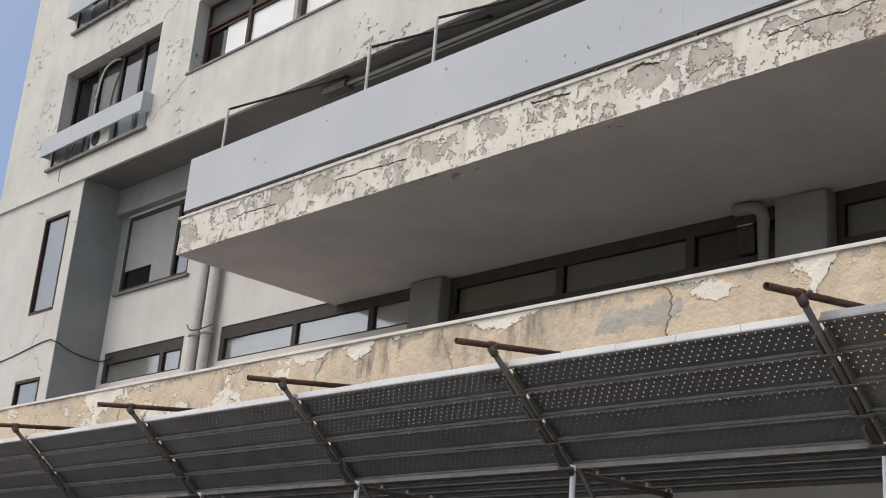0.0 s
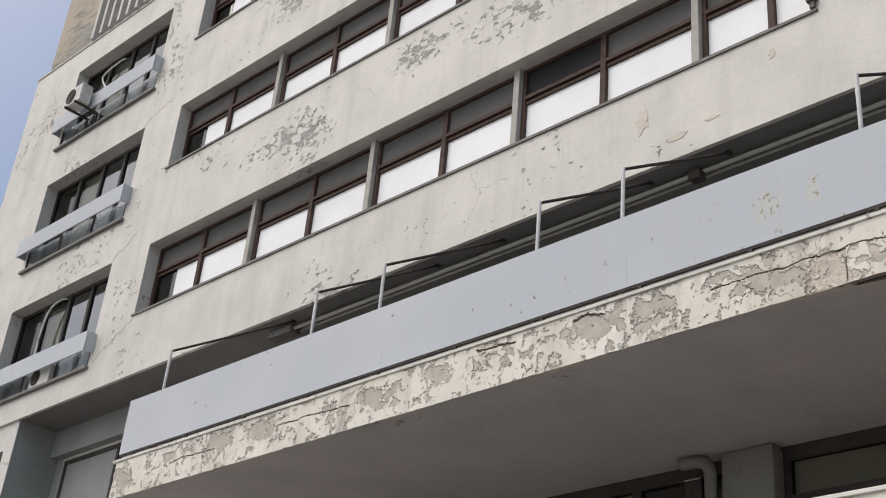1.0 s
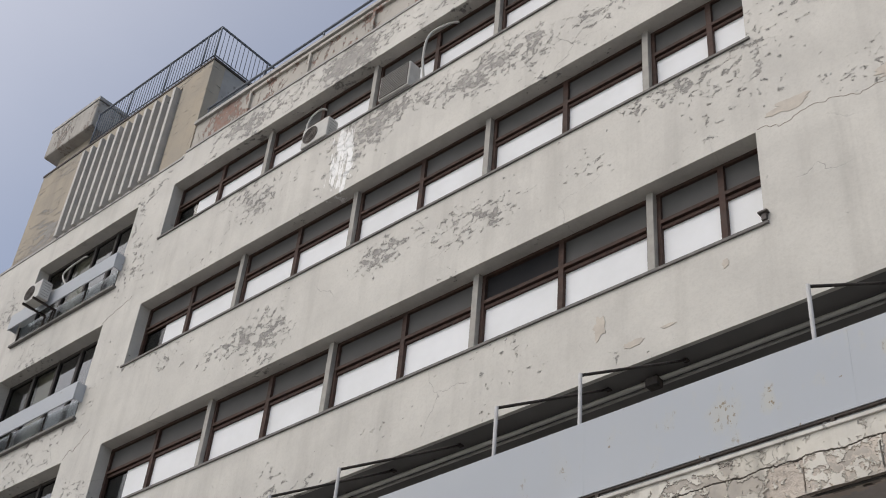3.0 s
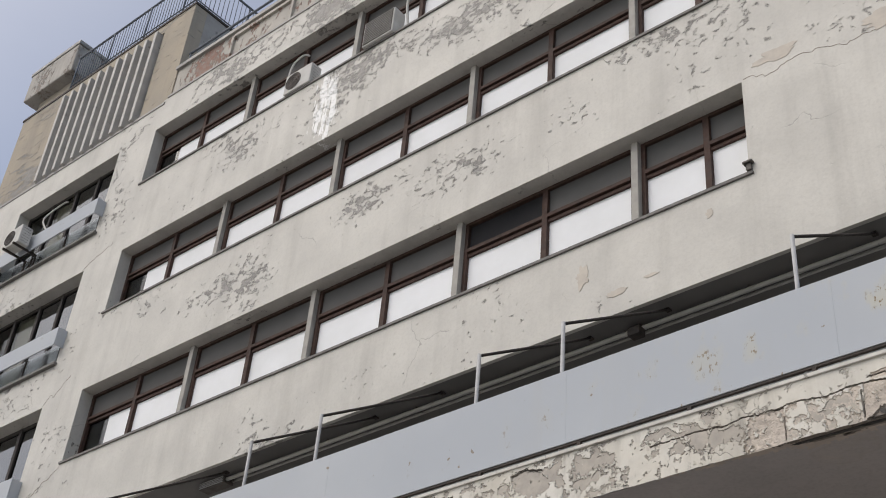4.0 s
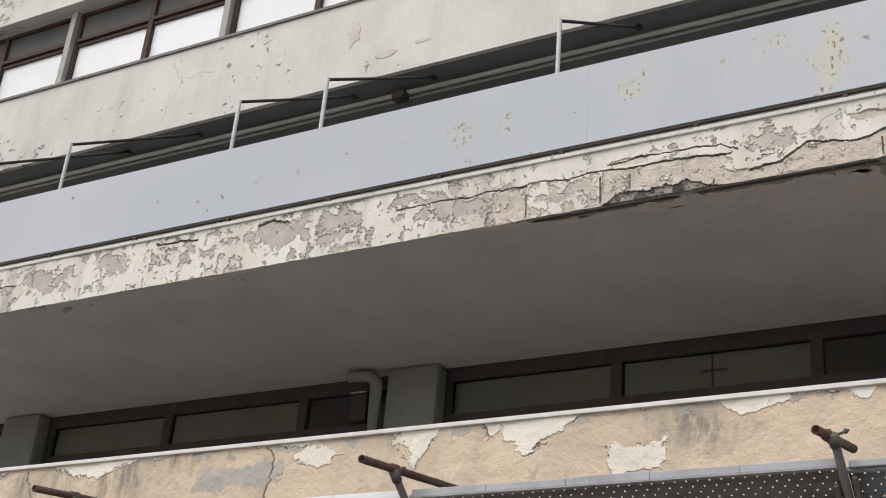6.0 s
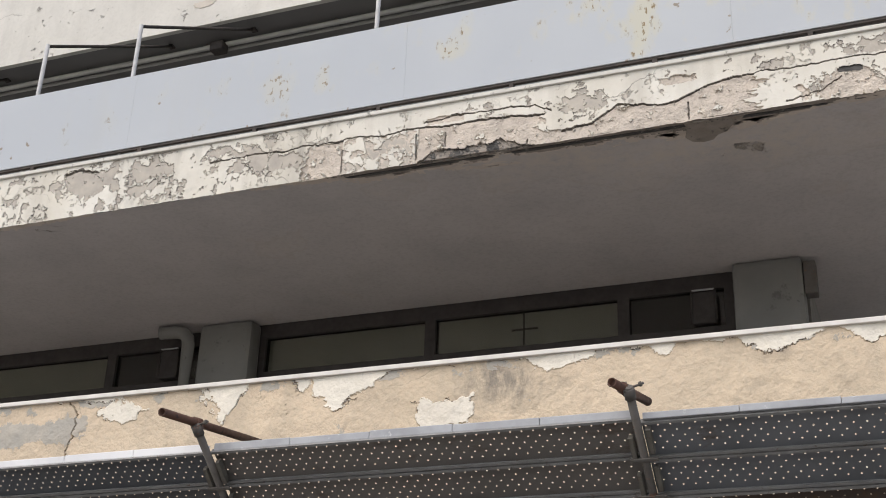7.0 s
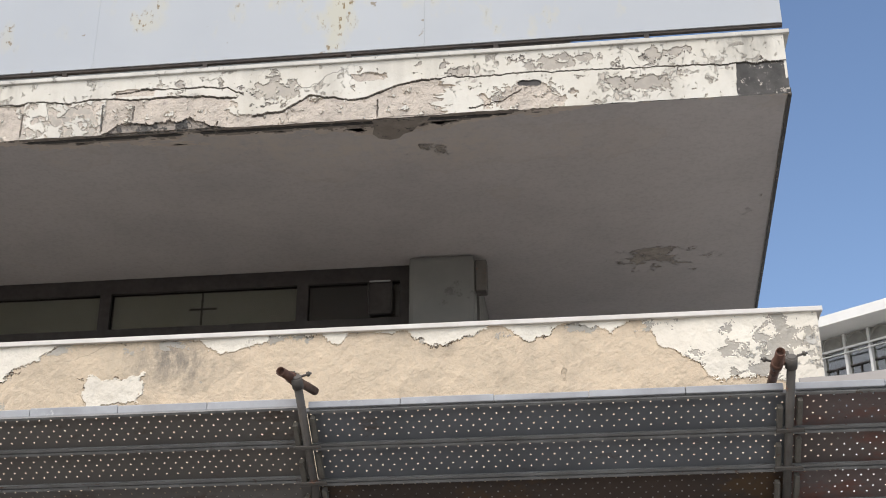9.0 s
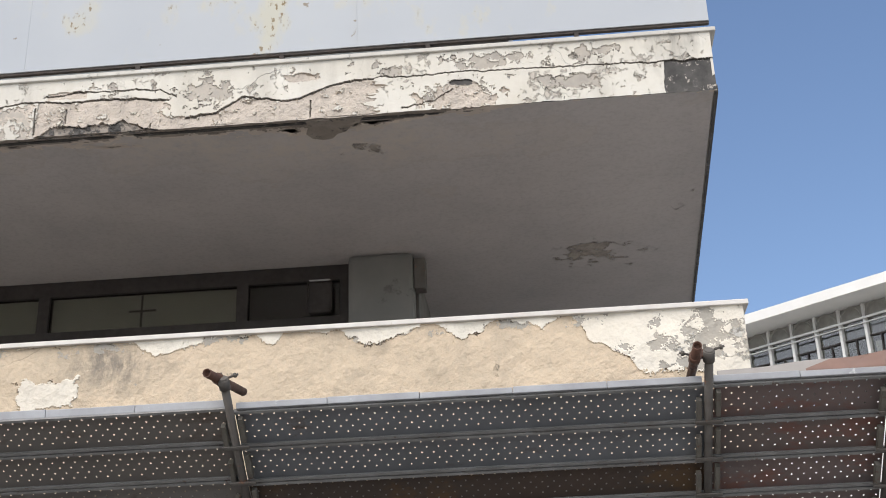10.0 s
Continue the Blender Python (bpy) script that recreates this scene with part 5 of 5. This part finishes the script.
fpart("roof", [(-20, 30, -1.0, 14, 15.68, 16.0)], WHITE, "deep white roof edge")
fpart("wall", [(-20, 30, 0.0, 0.6, 0, 12.3), (-20, 30, 4, 14, 0, 15.67)], WHITE)
# wall under the roof edge; grey colour stands for the shade there
fpart("wall", [(-20, 30, 0.12, 0.6, 15.2, 15.67)], MULLION, "wall band above the windows, its shade put in as grey")
for i in range(62):
    x = -20 + i * 0.80
    fpart("fin", [(x - 0.04, x + 0.04, 0.001, 0.34, 12.301, 15.67)], WHITE)
    w = fpart("window", [(x + 0.055, x + 0.745, 0.16, 0.18, 12.32, 15.19)], GLASS_DARK)
    bm = bmesh.new()
    for r in ((x + 0.06, x + 0.74, 0.11, 0.155, 14.62, 14.67), (x + 0.37, x + 0.41, 0.11, 0.155, 12.32, 14.62), (x + 0.06, x + 0.74, 0.11, 0.155, 13.8, 13.84)):
        box(bm, *r, m=M)
    part("window_frame", bm, DARKFRAME, w)
    if i % 4 == 1:
        part("curtain", boxes_at(M, (x + 0.1, x + 0.34, 0.3, 0.32, 13.9, 14.5)), CURTAIN, w, "pale blind behind the glass")
    bm = bmesh.new()
    sweep(bm, [M @ Vector((x + 0.4 + 0.33 * math.cos(q * math.pi / 10), -0.02, 15.2 + 0.42 * math.sin(q * math.pi / 10))) for q in range(11)], 0.022, 5)
    part("arch", bm, MULLION, fb)
# dark sheet added behind the glass in place of unlit rooms
fpart("dark_backing", [(-20, 30, 0.9, 1.0, 12.2, 15.32)], DARKFRAME)
fpart("rail", [(-20, 30, -0.06, -0.02, 15.16, 15.22)], WHITE)
fpart("rail", [(-20, 30, -0.06, -0.02, 15.02, 15.05)], WHITE)

# ---- small things of the facade ----
def ac_unit(x0, x1, y0, y1, z0, z1, fan_x, label, louvred=False):
    a = thing("air_conditioner", label, "air conditioner", "outdoor air-conditioning units")
    part("casing", soft_box(x0, x1, y0, y1, z0, z1, 0.02), ACWHITE, a)
    if louvred:
        g = part("front_grille", soft_box(x0 + 0.03, x1 - 0.03, y0 - 0.012, y0 - 0.001, z0 + 0.03, z1 - 0.03, 0.004), TUBE, a, "dark louvred front")
        for k in range(12):
            zz = z0 + 0.05 + (z1 - z0 - 0.1) * k / 11
            part("slat", boxes((x0 + 0.04, x1 - 0.04, y0 - 0.02, y0 - 0.0125, zz - 0.008, zz + 0.008)), COLUMN, g)
        return a
    r = min(z1 - z0, x1 - x0) * 0.4
    zc = (z0 + z1) / 2
    bm = bmesh.new()
    tube(bm, (fan_x, y0 + 0.01, zc), (fan_x, y0 - 0.006, zc), r, 24)
    f = part("fan_opening", bm, IRON, a, "dark round fan opening")
    for k in range(4):
        bm = bmesh.new()
        rr2 = r * (k + 1) / 4
        sweep(bm, [(fan_x + rr2 * math.cos(q * math.pi / 10), y0 - 0.011, zc + rr2 * math.sin(q * math.pi / 10)) for q in range(21)], 0.004, 5)
        part("grille_ring", bm, TUBE, f)
    bm = bmesh.new()
    for k in range(6):
        zz = z0 + (z1 - z0) * (k + 1) / 7
        box(bm, x1 - 0.001, x1 + 0.004, y0 + 0.05, y1 - 0.05, zz - 0.0025, zz + 0.0025)
    part("side_slot", bm, TUBE, a)
    return a


ac_unit(-15.10, -14.38, 10.98, 11.24, 18.495, 19.0, -14.86, "white outdoor air conditioner standing on a window sill")
ac_unit(-12.98, -12.22, 10.96, 11.25, 18.495, 19.12, -12.74, "boxy air conditioner with dark louvred front on a window sill", True)
ac_unit(-22.95, -22.2, 10.99, 11.2, 11.135, 11.55, -22.72, "small white air conditioner behind a glass guard")
c = ac_unit(-23.72, -23.08, 10.46, 10.74, 18.12, 18.60, -23.50, "white outdoor air conditioner on brackets before a tower window")
for x in (-23.6, -23.2):
    part("bracket", boxes((x - 0.02, x + 0.02, 10.42, 11.049, 18.075, 18.119), (x - 0.02, x + 0.02, 11.01, 11.049, 17.8, 18.074)), IRON, c)


def cable(pts, r, mat, name, label, steps=10):
    """A hanging line, rounded through its points."""
    p = [Vector(q) for q in pts]
    p = [p[0]] + p + [p[-1]]
    out = []
    for a, b, c2, d in zip(p, p[1:], p[2:], p[3:]):
        for k in range(steps):
            u = k / steps
            out.append(0.5 * ((2 * b) + (c2 - a) * u + (2 * a - 5 * b + 4 * c2 - d) * u * u + (3 * b - a - 3 * c2 + d) * u ** 3))
    out.append(p[-1])
    t = thing(name, label, "cable" if "cable" in name else "pipe")
    bm = bmesh.new()
    sweep(bm, out, r, 7)
    part("line", bm, mat, t)


cable([(-23.45, 11.22, 11.6), (-23.45, 11.2, 12.1), (-23.46, 11.2, 12.6), (-23.33, 11.2, 13.1), (-23.05, 11.24, 13.3), (-22.9, 11.33, 13.33)], 0.022, ACWHITE, "conduit", "white flexible conduit hanging before a tower window")
cable([(-23.3, 10.75, 18.5), (-23.35, 11.15, 18.9), (-23.75, 11.2, 19.5), (-23.3, 11.3, 19.8), (-23.1, 11.33, 19.82)], 0.022, ACWHITE, "conduit", "white flexible conduit of an air conditioner")
cable([(-15.15, 11.2, 18.7), (-15.25, 11.15, 19.1), (-15.2, 11.15, 19.5), (-15.0, 11.2, 19.7), (-14.9, 11.3, 19.72)], 0.02, ACWHITE, "conduit", "white flexible conduit of an air conditioner")
cable([(-12.05, 11.2, 18.6), (-12.05, 11.1, 19.2), (-11.95, 11.1, 19.75), (-11.6, 11.2, 19.9), (-11.4, 11.3, 19.92)], 0.025, ACWHITE, "conduit", "white flexible conduit of an air conditioner")
cable([(-27.0, 11.09, 6.98), (-25.4, 11.085, 7.0), (-23.6, 11.085, 7.2), (-23.08, 11.085, 7.13), (-23.08, 11.5, 7.0), (-23.07, 12.05, 6.95), (-22.6, 12.08, 6.98)], 0.012, IRON, "cable", "thin dark cable strung across the end wall")
cable([(-23.6, 10.97, 11.45), (-23.75, 10.95, 11.1), (-24.0, 10.95, 10.95), (-24.1, 11.0, 10.7)], 0.008, IRON, "cable", "thin loose cable below a tower window")
cable([(-19.5, 11.79, 7.15), (-19.3, 11.75, 7.02), (-19.0, 11.75, 7.0), (-18.7, 11.8, 7.05)], 0.012, IRON, "cable", "loose dark cable round the downpipes")

# service pipe, lamp and vent under the overhang
sp = thing("service_pipe", "grey service pipe hung under the overhang", "pipe")
bm = bmesh.new()
tube(bm, (-15.3, 11.44, 10.525), (0.2, 11.44, 10.525), 0.032, 10)
part("pipe", bm, PIPE, sp)
bm = bmesh.new()
tube(bm, (-15.3, 11.56, 10.535), (0.2, 11.56, 10.535), 0.022, 8)
part("pipe", bm, PIPE, sp)
for i in range(9):
    x = -14.6 + i * 1.75
    part("hanger", boxes((x - 0.008, x + 0.008, 11.42, 11.58, 10.55, SOF - 0.031)), TUBE, sp)
vb = thing("vent_box", "dark sheet-metal vent box under the overhang", "vent")
part("box", soft_box(-15.70, -15.10, 11.38, 11.58, 10.46, SOF - 0.031, 0.01), TUBE, vb)
for k in range(4):
    part("slat", boxes((-15.68, -15.12, 11.365, 11.379, 10.465 + k * 0.028, 10.475 + k * 0.028)), POST, vb)
lampx = thing("flood_lamp", "small dark flood lamp under the overhang", "lamp")
part("arm", boxes((-7.42, -7.36, 11.40, 11.46, 10.50, SOF - 0.031)), IRON, lampx)
part("head", soft_box(-7.48, -7.30, 11.30, 11.45, 10.38, 10.50, 0.02), IRON, lampx)
# stub bracket at the end of the first sill
st = thing("sill_bracket", "rusty iron bracket at the end of the window sill", "bracket")
part("arm", soft_box(-5.55, -5.48, 11.0, 11.049, 11.90, 12.0, 0.01), TUBE, st)
part("head", soft_box(-5.58, -5.45, 10.97, 11.049, 12.0, 12.03, 0.01), TUBE, st)
# ventilators in the shaded strip windows
for x in (-1.83, -7.98):
    v = thing("ventilator", "dark square ventilator with a drawn glint on its rim in a strip window", "ventilator", "ventilators of the strip windows")
    part("body", soft_box(x - 0.12, x + 0.12, YB - 0.02, YB + 0.055, 6.50, 6.84, 0.02), DARKFRAME, v)
    bm = bmesh.new()
    sweep(bm, [(x - 0.125, YB - 0.03, 6.52), (x - 0.125, YB - 0.03, 6.82), (x - 0.1, YB - 0.03, 6.85), (x + 0.1, YB - 0.03, 6.85), (x + 0.125, YB - 0.03, 6.82), (x + 0.125, YB - 0.03, 6.52)], 0.008, 6)
    part("rim", bm, IRON, v)
    # the glint on the top edge, put in as a pale bar
    part("rim_glint", soft_box(x - 0.11, x + 0.11, YB - 0.042, YB - 0.02, 6.842, 6.856, 0.004), POST, v, "pale bar that draws the glint on the upper rim")
vt = thing("wall_vent", "brown rusted metal vent on the corner column", "vent")
part("body", soft_box(-0.838, -0.72, 11.90, 12.05, 6.62, 6.96, 0.015), TUBE, vt)


# ---- cracks and loose render on the facade ----
def crack_line(x0, z0, x1, z1, amp, seed, r=0.0035):
    n = 40
    bm = bmesh.new()
    pts = []
    for i in range(n + 1):
        t = i / n
        pts.append((x0 + (x1 - x0) * t + 0.4 * amp * ragged(t * 4, seed, 3.0), YF - 0.001, z0 + (z1 - z0) * t + amp * ragged(t * 3, seed, 9.0)))
    sweep(bm, pts, r, 5)
    part("crack", bm, OCHRE_CRACK, wall_front)


def render_patch(x, z, rx, rz, seed, mat):
    """A thin irregular patch of lighter render."""
    bm = bmesh.new()
    ring = []
    for i in range(36):
        a = 2 * math.pi * i / 36
        k = 1 + 0.55 * ragged(math.cos(a) * 1.2 + seed, math.sin(a) * 1.2, 5.0)
        ring.append((x + rx * k * math.cos(a), z + rz * k * math.sin(a)))
    front = [bm.verts.new((px, YF - 0.006, pz)) for px, pz in ring]
    back = [bm.verts.new((px, YF + 0.002, pz)) for px, pz in ring]
    bm.faces.new(front)
    for i in range(36):
        bm.faces.new((front[i], back[i], back[(i + 1) % 36], front[(i + 1) % 36]))
    part("render_patch", bm, mat, wall_front)


crack_line(-5.5, 13.45, -3.8, 13.27, 0.10, 1.0)
crack_line(-19.6, 11.82, -20.7, 11.2, 0.08, 2.0)
crack_line(-20.85, 13.45, -20.1, 13.9, 0.08, 3.0)
crack_line(-20.9, 16.75, -20.0, 17.1, 0.08, 4.0)
crack_line(-3.8, 13.27, -1.0, 12.9, 0.15, 7.0)
for x, z, rx, rz, sd in ((-7.98, 11.32, 0.10, 0.16, 1.0), (-5.05, 13.62, 0.28, 0.10, 2.0), (-3.5, 13.42, 0.35, 0.16, 3.0), (-7.45, 10.88, 0.16, 0.05, 4.0), (-6.95, 10.95, 0.10, 0.025, 8.0), (-2.7, 13.0, 0.4, 0.22, 5.0), (-6.10, 11.52, 0.05, 0.06, 6.0)):
    render_patch(x, z, rx, rz, sd, PATCH)
